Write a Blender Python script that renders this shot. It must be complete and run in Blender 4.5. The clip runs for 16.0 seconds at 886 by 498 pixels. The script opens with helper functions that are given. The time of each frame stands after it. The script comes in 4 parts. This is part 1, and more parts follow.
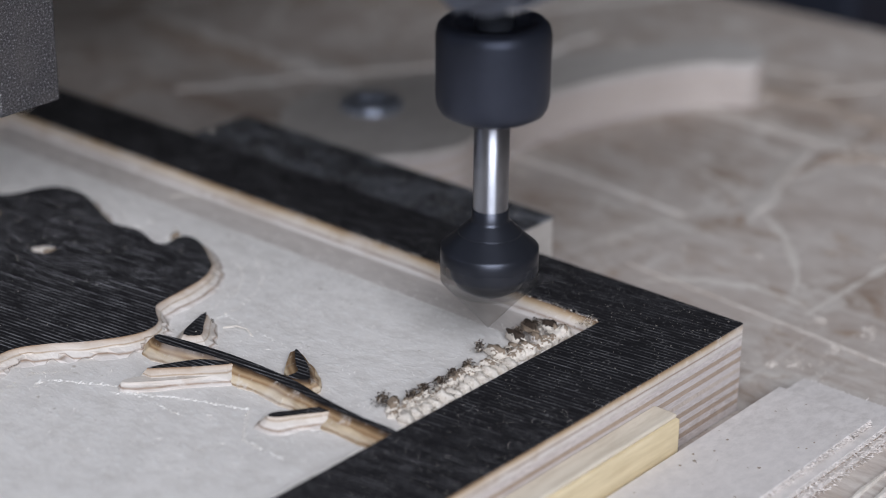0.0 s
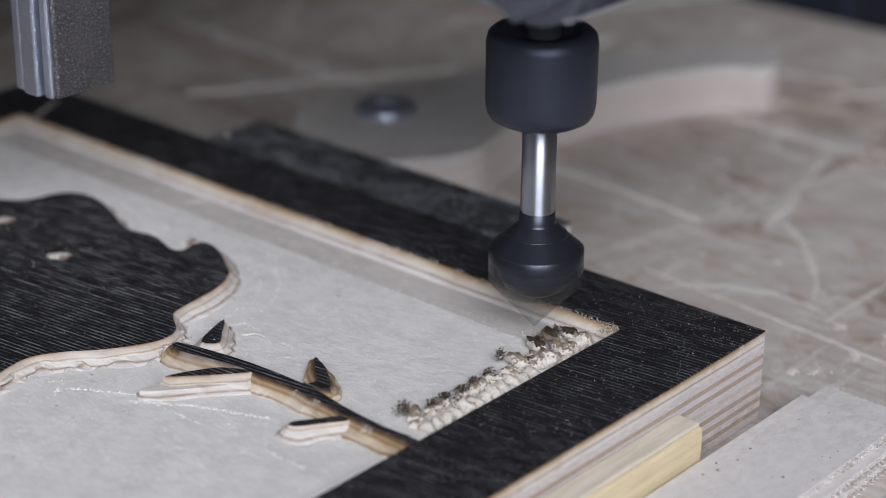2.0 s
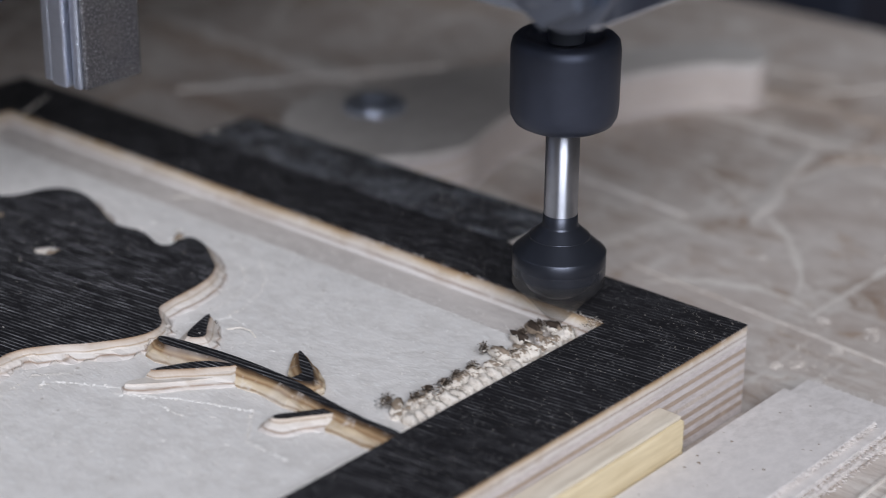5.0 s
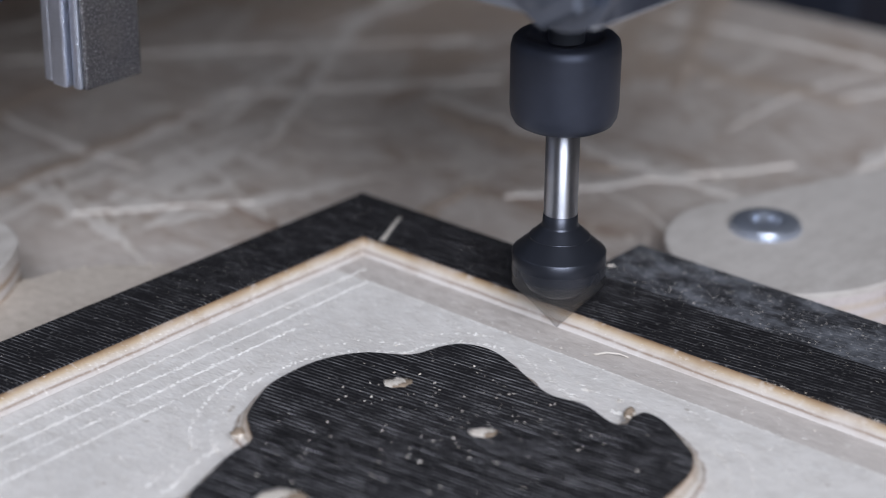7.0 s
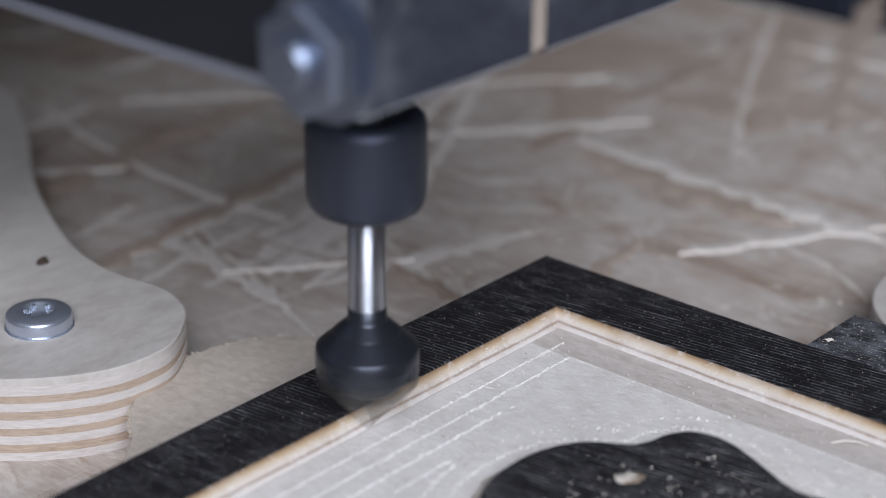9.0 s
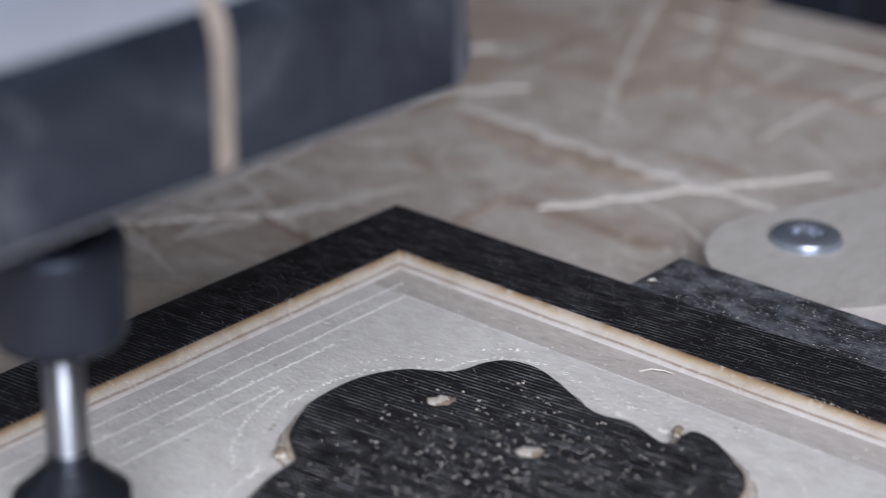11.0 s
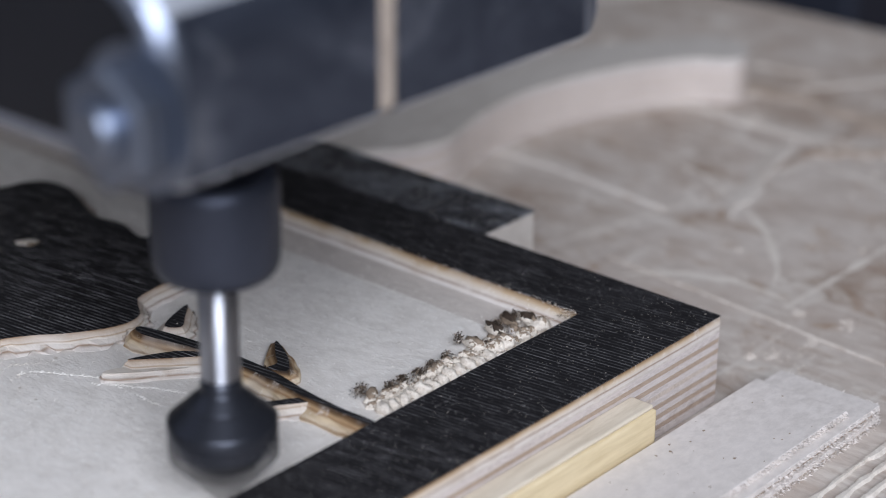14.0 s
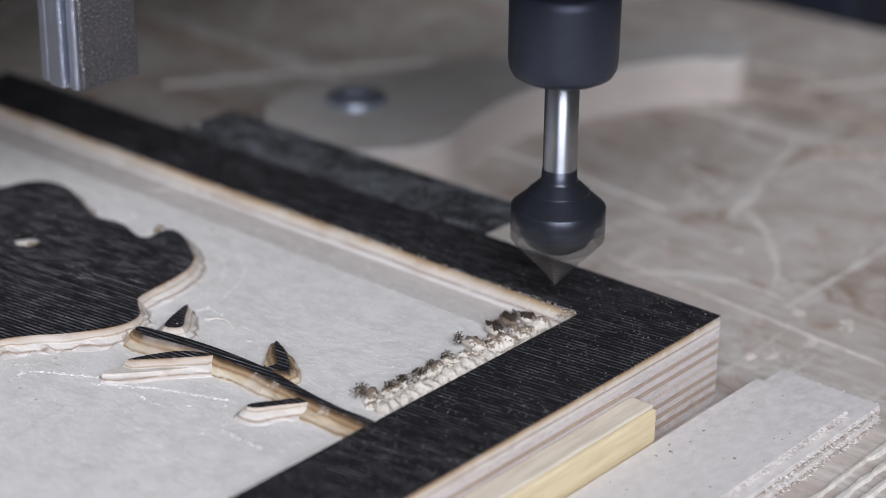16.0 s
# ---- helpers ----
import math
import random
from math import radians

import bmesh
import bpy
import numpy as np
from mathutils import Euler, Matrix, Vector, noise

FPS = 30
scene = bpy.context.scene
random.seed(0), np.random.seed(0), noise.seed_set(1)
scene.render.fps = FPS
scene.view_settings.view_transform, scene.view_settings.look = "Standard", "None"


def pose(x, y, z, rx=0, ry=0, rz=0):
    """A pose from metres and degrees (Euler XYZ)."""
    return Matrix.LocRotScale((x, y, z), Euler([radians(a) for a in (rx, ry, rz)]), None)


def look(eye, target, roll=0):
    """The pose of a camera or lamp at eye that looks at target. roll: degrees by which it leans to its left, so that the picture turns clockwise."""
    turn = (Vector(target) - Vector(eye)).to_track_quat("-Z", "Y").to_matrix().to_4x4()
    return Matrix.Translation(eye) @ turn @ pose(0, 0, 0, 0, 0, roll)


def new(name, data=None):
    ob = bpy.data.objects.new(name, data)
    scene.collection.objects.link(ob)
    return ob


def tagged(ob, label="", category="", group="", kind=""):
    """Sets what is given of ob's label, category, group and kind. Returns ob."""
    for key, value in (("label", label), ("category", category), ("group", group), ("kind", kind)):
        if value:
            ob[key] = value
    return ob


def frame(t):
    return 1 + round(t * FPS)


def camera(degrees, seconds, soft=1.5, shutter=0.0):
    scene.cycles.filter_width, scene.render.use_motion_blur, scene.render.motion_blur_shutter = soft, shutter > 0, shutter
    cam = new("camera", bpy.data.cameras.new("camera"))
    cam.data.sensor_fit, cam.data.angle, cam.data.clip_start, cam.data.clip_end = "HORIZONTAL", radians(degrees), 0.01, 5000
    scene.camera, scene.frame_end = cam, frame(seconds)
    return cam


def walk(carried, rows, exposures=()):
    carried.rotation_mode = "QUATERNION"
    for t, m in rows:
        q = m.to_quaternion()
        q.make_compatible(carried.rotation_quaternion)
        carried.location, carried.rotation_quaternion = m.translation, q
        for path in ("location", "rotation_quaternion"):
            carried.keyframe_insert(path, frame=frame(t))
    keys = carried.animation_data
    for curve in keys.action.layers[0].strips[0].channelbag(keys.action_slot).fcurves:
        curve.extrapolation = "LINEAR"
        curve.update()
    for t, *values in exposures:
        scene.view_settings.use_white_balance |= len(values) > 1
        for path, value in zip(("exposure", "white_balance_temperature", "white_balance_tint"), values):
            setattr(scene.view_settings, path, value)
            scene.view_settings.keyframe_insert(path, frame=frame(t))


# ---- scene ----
MM = 0.001

# ---- camera, still ----
cam = camera(24.1, 16.0, soft=1.0, shutter=0.25)
EYE = pose(0, 0, 0.1798) @ pose(0, 0, 0, 0, 0, -49.55) @ pose(0, 0, 0, 90 - 23.69) @ pose(0, 0, 0, 0, 0, 0.564)
cam.data.dof.use_dof = True
cam.data.dof.focus_distance = 0.362
cam.data.dof.aperture_fstop = 10.5
walk(cam, [(0.0, EYE), (16.0, EYE)], [(t, e, k, 12) for t, e, k in (
    (0.0, -0.15, 6290), (3.0, -0.15, 6290), (5.5, -0.12, 6290), (6.5, -0.08, 6230), (7.0, 0.0, 6230), (8.0, -0.04, 6215), (10.5, -0.08, 6215), (11.0, -0.1, 6215),
    (11.5, 0.24, 6230), (12.0, 0.14, 6230), (12.5, -0.1, 6215), (13.0, -0.05, 6215), (13.5, 0.0, 6200), (14.5, 0.0, 6290), (16.0, 0.0, 6290))])

# ---- light: one large window behind the camera, in a dim workshop ----
world = bpy.data.worlds.new("workshop_air")
scene.world = world
world.use_nodes = True
world.node_tree.nodes["Background"].inputs[0].default_value = (0.75, 0.8, 0.9, 1)
world.node_tree.nodes["Background"].inputs[1].default_value = 0.2
window_lamp = bpy.data.lights.new("window_light", "AREA")
window_lamp.shape, window_lamp.size, window_lamp.size_y = "RECTANGLE", 1.0, 0.8
window_lamp.energy, window_lamp.color = 33, (0.88, 0.92, 1.0)
lamp = new("window_light", window_lamp)
lamp.matrix_world = look((-0.62, -0.71, 0.86), (0.25, 0.25, 0.0))


# ---- materials ----
def mat(name, rough=0.6, metal=0.0, spec=0.5):
    m = bpy.data.materials.new(name)
    m.use_nodes = True
    b = m.node_tree.nodes["Principled BSDF"]
    b.inputs["Roughness"].default_value = rough
    b.inputs["Metallic"].default_value = metal
    b.inputs["Specular IOR Level"].default_value = spec
    return m, m.node_tree.nodes, m.node_tree.links, b


def coords(n, l, scale):
    tc, mp = n.new("ShaderNodeTexCoord"), n.new("ShaderNodeMapping")
    mp.inputs["Scale"].default_value = scale
    l.new(tc.outputs["Object"], mp.inputs["Vector"])
    return mp.outputs["Vector"]


def noise_tex(n, l, scale, detail=4.0, rough=0.6, distort=0.0):
    t = n.new("ShaderNodeTexNoise")
    t.inputs["Scale"].default_value = 1.0
    t.inputs["Detail"].default_value = detail
    t.inputs["Roughness"].default_value = rough
    t.inputs["Distortion"].default_value = distort
    l.new(coords(n, l, scale), t.inputs["Vector"])
    return t.outputs["Fac"]


def ramp(n, l, fac, stops):
    r = n.new("ShaderNodeValToRGB")
    els = r.color_ramp.elements
    while len(els) < len(stops):
        els.new(0.5)
    for e, (p, c) in zip(els, stops):
        e.position, e.color = p, (*c, 1)
    l.new(fac, r.inputs["Fac"])
    return r.outputs["Color"]


def mix(n, l, fac, a, b, how="MIX"):
    m = n.new("ShaderNodeMix")
    m.data_type, m.blend_type = "RGBA", how
    for sock, val in ((m.inputs["Factor"], fac), (m.inputs["A"], a), (m.inputs["B"], b)):
        if isinstance(val, (int, float)):
            sock.default_value = val
        elif isinstance(val, tuple):
            sock.default_value = (*val, 1)
        else:
            l.new(val, sock)
    return m.outputs["Result"]


def bump(n, l, b, height, strength, dist):
    k = n.new("ShaderNodeBump")
    k.inputs["Strength"].default_value, k.inputs["Distance"].default_value = strength, dist
    l.new(height, k.inputs["Height"])
    l.new(k.outputs["Normal"], b.inputs["Normal"])


def wood(name, light, dark, stretch=(60, 60, 60), rough=0.65, bump_d=0.0002):
    """Pale sanded or raw wood: broad tone, grain, fine fibres."""
    m, n, l, b = mat(name, rough, 0, 0.3)
    broad = noise_tex(n, l, tuple(c * 0.35 for c in stretch), 3)
    fine = noise_tex(n, l, tuple(c * 6 for c in stretch), 5, 0.7)
    col = ramp(n, l, broad, [(0.3, dark), (0.7, light)])
    col = mix(n, l, ramp(n, l, fine, [(0.38, (1, 1, 1)), (0.72, (0, 0, 0))]), col, tuple(min(1, c * 1.12) for c in light))
    l.new(col, b.inputs["Base Color"])
    bump(n, l, b, fine, 0.5, bump_d)
    return m


def film_black(name, dust=0.25, gain=1.0):
    """Black-stained grained facing, long fine ridges, dust in them."""
    m, n, l, b = mat(name, 0.55, 0, 0.2)
    turn = n.new("ShaderNodeMapping")
    turn.inputs["Rotation"].default_value = (0, 0, radians(-7))
    l.new(coords(n, l, (1, 1, 1)), turn.inputs["Vector"])

    def along(scale, detail, rough=0.6):
        k, t = n.new("ShaderNodeMapping"), n.new("ShaderNodeTexNoise")
        k.inputs["Scale"].default_value = scale
        t.inputs["Scale"].default_value, t.inputs["Detail"].default_value, t.inputs["Roughness"].default_value = 1.0, detail, rough
        l.new(turn.outputs["Vector"], k.inputs["Vector"])
        l.new(k.outputs["Vector"], t.inputs["Vector"])
        return t.outputs["Fac"]
    wave = n.new("ShaderNodeTexWave")
    wave.wave_type, wave.bands_direction = "BANDS", "X"
    wave.inputs["Scale"].default_value, wave.inputs["Distortion"].default_value = 315.0, 0.9
    wave.inputs["Detail"].default_value, wave.inputs["Detail Scale"].default_value = 2.0, 0.1
    l.new(turn.outputs["Vector"], wave.inputs["Vector"])
    ridge = wave.outputs["Fac"]
    broad = noise_tex(n, l, (70, 40, 40), 4)
    col = mix(n, l, broad, (0.010, 0.0095, 0.0105), (0.019, 0.018, 0.0195))
    line = ramp(n, l, ridge, [(0.78, (0, 0, 0)), (0.98, (gain, gain, gain))])
    breaks = ramp(n, l, along((650, 110, 110), 3), [(0.36, (0.05, 0.05, 0.05)), (0.60, (1, 1, 1))])
    dash = ramp(n, l, along((500, 170, 170), 2), [(0.38, (0.25 * gain, 0.25 * gain, 0.25 * gain)), (0.62, (1, 1, 1))])
    patch = ramp(n, l, noise_tex(n, l, (55, 35, 35), 3, 0.6), [(0.3, (0.45, 0.45, 0.45)), (0.7, (1, 1, 1))])
    lines = mix(n, l, 1.0, mix(n, l, 1.0, line, breaks, "MULTIPLY"), mix(n, l, 1.0, dash, patch, "MULTIPLY"), "MULTIPLY")
    col = mix(n, l, lines, col, (0.50, 0.49, 0.50))
    if dust > 0.5:
        grime = ramp(n, l, noise_tex(n, l, (210, 140, 140), 6, 0.72), [(0.44, (0.06, 0.06, 0.06)), (0.66, (0.55, 0.55, 0.55))])
        col = mix(n, l, grime, col, (0.30, 0.31, 0.335))
    dots = noise_tex(n, l, (1300, 1300, 1300), 2)
    dusty = ramp(n, l, dots, [(0.62, (0, 0, 0)), (0.74, (dust, dust, dust))])
    col = mix(n, l, dusty, col, (0.5, 0.48, 0.46))
    l.new(col, b.inputs["Base Color"])
    bump(n, l, b, ridge, 0.2, 0.0001)
    return m


def carved(name, waver=0.0005, scorch=0.5, tan=False):
    """Cut plywood: layers show in bands by height, scorched just under the facing."""
    m, n, l, b = mat(name, 0.7, 0, 0.25)
    tc, sep = n.new("ShaderNodeTexCoord"), n.new("ShaderNodeSeparateXYZ")
    l.new(tc.outputs["Object"], sep.inputs[0])
    wob = noise_tex(n, l, (90, 90, 90), 3)
    a = n.new("ShaderNodeMath")
    a.operation = "MULTIPLY_ADD"
    l.new(wob, a.inputs[0])
    a.inputs[1].default_value = waver
    l.new(sep.outputs["Z"], a.inputs[2])
    k = n.new("ShaderNodeMapRange")
    k.inputs["From Min"].default_value, k.inputs["From Max"].default_value = 0.0150, 0.0185
    l.new(a.outputs[0], k.inputs["Value"])
    pale_stops = [(0.0, (0.71, 0.665, 0.625)), (0.20, (0.66, 0.60, 0.55)), (0.27, (0.30, 0.215, 0.155)), (0.34, (0.70, 0.64, 0.58)), (0.52, (0.68, 0.615, 0.54)),
                  (0.57, (0.42, 0.31, 0.21)), (0.62, (0.64, 0.56, 0.48)), (0.76, (0.55, 0.44, 0.34)), (0.86, (0.24, 0.15, 0.09)), (0.92, (0.02, 0.014, 0.011))]
    tan_stops = [(0.0, (0.71, 0.665, 0.625)), (0.20, (0.66, 0.60, 0.55)), (0.28, (0.34, 0.25, 0.19)), (0.36, (0.68, 0.61, 0.545)),
                 (0.50, (0.66, 0.57, 0.46)), (0.62, (0.54, 0.41, 0.27)), (0.74, (0.34, 0.225, 0.13)), (0.83, (0.10, 0.06, 0.035)), (0.90, (0.02, 0.014, 0.011))]
    burnt_stops = [(0.0, (0.68, 0.61, 0.53)), (0.16, (0.66, 0.56, 0.44)), (0.22, (0.30, 0.20, 0.11)), (0.29, (0.68, 0.57, 0.42)), (0.46, (0.64, 0.51, 0.34)),
                   (0.56, (0.30, 0.18, 0.09)), (0.64, (0.46, 0.32, 0.18)), (0.75, (0.12, 0.07, 0.035)), (0.85, (0.02, 0.014, 0.011))]
    col = ramp(n, l, k.outputs["Result"], burnt_stops if scorch > 0.6 else tan_stops if tan else pale_stops)
    burn = noise_tex(n, l, (150, 60, 60), 4)
    col = mix(n, l, ramp(n, l, burn, [(0.62 - 0.24 * scorch, (0, 0, 0)), (0.75, (scorch, scorch, scorch))]), col, (0.36, 0.25, 0.16) if scorch < 0.6 else (0.20, 0.115, 0.055))
    pale = noise_tex(n, l, (70, 70, 70), 3)
    col = mix(n, l, ramp(n, l, pale, [(0.5, (0, 0, 0)), (0.65, (0.35, 0.35, 0.35))]), col, (0.74, 0.69, 0.64))
    fleck = noise_tex(n, l, (420, 420, 420), 4, 0.7)
    col = mix(n, l, ramp(n, l, fleck, [(0.58, (0, 0, 0)), (0.68, (0.4, 0.4, 0.4))]), col, (0.78, 0.74, 0.69))
    l.new(col, b.inputs["Base Color"])
    bump(n, l, b, noise_tex(n, l, (900, 900, 900), 4), 0.5, 0.0003)
    return m


def metal(name, col, rough, grain=0.0, metallic=1.0):
    m, n, l, b = mat(name, rough, metallic)
    f = noise_tex(n, l, (400, 400, 400), 3)
    l.new(mix(n, l, f, tuple(c * 0.8 for c in col), col), b.inputs["Base Color"])
    if grain:
        bump(n, l, b, noise_tex(n, l, (2500, 2500, 2500), 2), 0.6, grain)
    return m


def bed_wood():
    m, n, l, b = mat("worn_bed_wood", 0.7, 0, 0.25)
    broad = noise_tex(n, l, (16, 22, 16), 5, 0.62, 0.8)
    streak = noise_tex(n, l, (60, 14, 30), 5, 0.65, 1.2)
    fine = noise_tex(n, l, (420, 120, 300), 5, 0.7)
    col = ramp(n, l, broad, [(0.30, (0.33, 0.245, 0.185)), (0.42, (0.53, 0.455, 0.395)), (0.57, (0.63, 0.565, 0.505)), (0.72, (0.42, 0.335, 0.27))])
    col = mix(n, l, ramp(n, l, streak, [(0.52, (0, 0, 0)), (0.68, (0.7, 0.7, 0.7))]), col, (0.31, 0.205, 0.135))
    pale = noise_tex(n, l, (70, 45, 50), 5, 0.7, 1.5)
    col = mix(n, l, ramp(n, l, pale, [(0.53, (0, 0, 0)), (0.62, (0.7, 0.7, 0.7))]), col, (0.74, 0.685, 0.615))
    spot = noise_tex(n, l, (150, 95, 100), 4, 0.65, 0.8)
    col = mix(n, l, ramp(n, l, spot, [(0.58, (0, 0, 0)), (0.70, (0.6, 0.6, 0.6))]), col, (0.36, 0.225, 0.13))
    scr = noise_tex(n, l, (14, 420, 30), 3, 0.6, 0.4)
    col = mix(n, l, ramp(n, l, scr, [(0.6, (0, 0, 0)), (0.68, (0.5, 0.5, 0.5))]), col, (0.74, 0.69, 0.63))
    col = mix(n, l, ramp(n, l, fine, [(0.3, (0.4, 0.4, 0.4)), (0.6, (0, 0, 0))]), col, (0.25, 0.18, 0.14))
    cross = noise_tex(n, l, (320, 11, 30), 3, 0.6, 0.3)
    col = mix(n, l, ramp(n, l, cross, [(0.58, (0, 0, 0)), (0.67, (0.4, 0.4, 0.4))]), col, (0.72, 0.665, 0.60))
    l.new(col, b.inputs["Base Color"])
    bump(n, l, b, fine, 0.4, 0.0004)
    return m


def milled_floor():
    """Whitish milled pocket floor: cloudy tone, faint tool marks, torn pale and dark flecks."""
    m, n, l, b = mat("milled_floor_wood", 0.6, 0, 0.35)
    cloud = noise_tex(n, l, (38, 30, 30), 5, 0.65, 0.6)
    col = ramp(n, l, cloud, [(0.30, (0.75, 0.71, 0.66)), (0.50, (0.83, 0.785, 0.73)), (0.72, (0.87, 0.825, 0.765))])
    mottle = noise_tex(n, l, (260, 190, 190), 4, 0.7)
    col = mix(n, l, ramp(n, l, mottle, [(0.36, (0.55, 0.55, 0.55)), (0.58, (0, 0, 0))]), col, (0.66, 0.615, 0.56))
    pale = noise_tex(n, l, (900, 520, 520), 3, 0.7)
    col = mix(n, l, ramp(n, l, pale, [(0.58, (0, 0, 0)), (0.68, (0.85, 0.85, 0.85))]), col, (0.88, 0.85, 0.80))
    dark = noise_tex(n, l, (420, 420, 420), 2, 0.5)
    col = mix(n, l, ramp(n, l, dark, [(0.72, (0, 0, 0)), (0.78, (0.6, 0.6, 0.6))]), col, (0.36, 0.29, 0.22))
    l.new(col, b.inputs["Base Color"])
    bump(n, l, b, mix(n, l, 0.5, mottle, pale), 0.6, 0.0005)
    return m


BLACK = film_black("black_facing")
BLACK_BORDER = film_black("black_border_facing", 0.3, 0.55)
BLACK_DUSTY = film_black("dusty_black_facing", 0.95, 0.5)
PLY_PALE = wood("pale_ply", (0.61, 0.55, 0.52), (0.38, 0.315, 0.285), (120, 120, 600), bump_d=0.0004)
PLY_BROWN = wood("brown_ply", (0.45, 0.35, 0.27), (0.25, 0.18, 0.135), (120, 120, 700), bump_d=0.0004)
PLY_MID = wood("tan_ply", (0.58, 0.50, 0.43), (0.38, 0.30, 0.24), (300, 300, 300), bump_d=0.0004)
FLOOR_WOOD = milled_floor()
BAND_WOOD = wood("brownish_cut_ply", (0.60, 0.545, 0.495), (0.47, 0.41, 0.36), (70, 30, 60), bump_d=0.0005)
CLAMP_PALE = wood("clamp_pale_ply", (0.60, 0.55, 0.51), (0.47, 0.41, 0.37), (60, 60, 500), bump_d=0.0004)
DISC_WOOD = wood("brownish_birch_face", (0.53, 0.465, 0.395), (0.40, 0.34, 0.275), (90, 60, 60))
TAN_PLY = wood("clamp_tan_ply", (0.46, 0.36, 0.275), (0.30, 0.215, 0.15), (60, 60, 500), bump_d=0.0004)
CARVED = carved("carved_plywood")
CARVED_BURNT = carved("scorched_carved_plywood", 0.0007, 0.75, True)
CHEWED = wood("chewed_wood", (0.73, 0.67, 0.59), (0.56, 0.46, 0.35), (300, 300, 300), bump_d=0.0006)
SCORCHED = wood("tan_scorched_wood", (0.31, 0.24, 0.175), (0.13, 0.09, 0.06), (300, 300, 300), bump_d=0.0006)
BURNT = wood("scorched_wood", (0.06, 0.042, 0.03), (0.02, 0.014, 0.011), (300, 300, 300), bump_d=0.0006)
CREAM_WOOD = wood("cream_planed_pine", (0.68, 0.605, 0.49), (0.55, 0.46, 0.34), (14, 120, 120))
CLAMP_WOOD = wood("birch_face", (0.54, 0.50, 0.455), (0.44, 0.395, 0.35), (22, 40, 20), bump_d=0.00005)
YELLOW_WOOD = wood("yellow_pine", (0.70, 0.585, 0.38), (0.54, 0.40, 0.20), (12, 120, 120))
FUZZ = wood("white_wood_fuzz", (0.84, 0.805, 0.755), (0.72, 0.675, 0.61), (300, 300, 300))
WHITE_PLY = wood("whitish_ply_face", (0.69, 0.64, 0.60), (0.56, 0.51, 0.465), (60, 90, 60))
GROOVE = wood("pale_groove_dust", (0.70, 0.645, 0.575), (0.45, 0.375, 0.31), (130, 130, 130))
GROOVE_FAINT = wood("faint_groove_dust", (0.60, 0.545, 0.485), (0.36, 0.28, 0.22), (110, 110, 110))
GROOVE_DARK = wood("dirty_groove", (0.34, 0.265, 0.215), (0.24, 0.175, 0.13), (200, 200, 200))
PASS_DUST = wood("dusty_pass", (0.71, 0.655, 0.595), (0.50, 0.43, 0.37), (90, 90, 90))
# brown of stained passes, also used to paint shade on the far bed
PASS_BROWN = wood("stained_shaded_pass", (0.46, 0.375, 0.305), (0.30, 0.22, 0.165), (90, 90, 90))
BED = bed_wood()
STEEL = metal("bright_steel", (0.82, 0.84, 0.9), 0.5)
_b = STEEL.node_tree.nodes["Principled BSDF"]
_b.inputs["Anisotropic"].default_value, _b.inputs["Anisotropic Rotation"].default_value = 0.97, 0.25
_t = STEEL.node_tree.nodes.new("ShaderNodeTangent")
_t.direction_type, _t.axis = "RADIAL", "Z"
STEEL.node_tree.links.new(_t.outputs["Tangent"], _b.inputs["Tangent"])
ZINC = metal("zinc_plated_steel", (0.62, 0.67, 0.77), 0.3, metallic=0.8)
# bare top metal; on the mount's rounding and lower rim it paints caught light
BARE_LIT = metal("bare_lit_aluminium", (0.8, 0.84, 0.92), 0.5, metallic=0.7)
BOLT = metal("blued_zinc_bolt", (0.25, 0.285, 0.36), 0.38, metallic=0.9)
NUT_BLACK = metal("black_oxide_steel", (0.062, 0.07, 0.098), 0.46, metallic=0.6)
CUTTER = metal("dark_carbide", (0.052, 0.056, 0.07), 0.34, metallic=0.7)
def mount_metal():
    m, n, l, b = mat("smudged_dark_aluminium", 0.32, 0.85)
    smudge = noise_tex(n, l, (26, 26, 34), 5, 0.62, 1.0)
    col = ramp(n, l, smudge, [(0.40, (0.075, 0.088, 0.13)), (0.56, (0.14, 0.16, 0.215)), (0.72, (0.36, 0.39, 0.46))])
    scr = noise_tex(n, l, (150, 60, 90), 4, 0.6, 1.2)
    col = mix(n, l, ramp(n, l, scr, [(0.62, (0, 0, 0)), (0.76, (0.4, 0.4, 0.4))]), col, (0.5, 0.53, 0.6))
    l.new(col, b.inputs["Base Color"])
    l.new(ramp(n, l, smudge, [(0.3, (0.3, 0.3, 0.3)), (0.7, (0.5, 0.5, 0.5))]), b.inputs["Roughness"])
    return m


MOUNT = mount_metal()
# paler metal that paints the highlight on the mount's rounded ends
EDGE_GLINT = metal("edge_glint_metal", (0.34, 0.38, 0.47), 0.36, metallic=0.85)
END_DARK = metal("dark_end_metal", (0.014, 0.015, 0.02), 0.5, metallic=0.3)
SLOT_WOOD = wood("dusty_slot", (0.44, 0.37, 0.31), (0.22, 0.18, 0.15), (260, 260, 260), bump_d=0.0006)
def speckled_metal():
    m, n, l, b = mat("grey_cast_metal", 0.4, 0.65)
    sp = noise_tex(n, l, (2600, 2600, 2600), 3, 0.7)
    broad = noise_tex(n, l, (160, 160, 160), 3)
    col = ramp(n, l, sp, [(0.42, (0.06, 0.057, 0.06)), (0.58, (0.18, 0.172, 0.178)), (0.72, (0.8, 0.8, 0.82))])
    col = mix(n, l, ramp(n, l, broad, [(0.4, (0, 0, 0)), (0.7, (0.35, 0.35, 0.35))]), col, (0.2, 0.18, 0.17))
    l.new(col, b.inputs["Base Color"])
    bump(n, l, b, sp, 0.8, 0.0004)
    return m


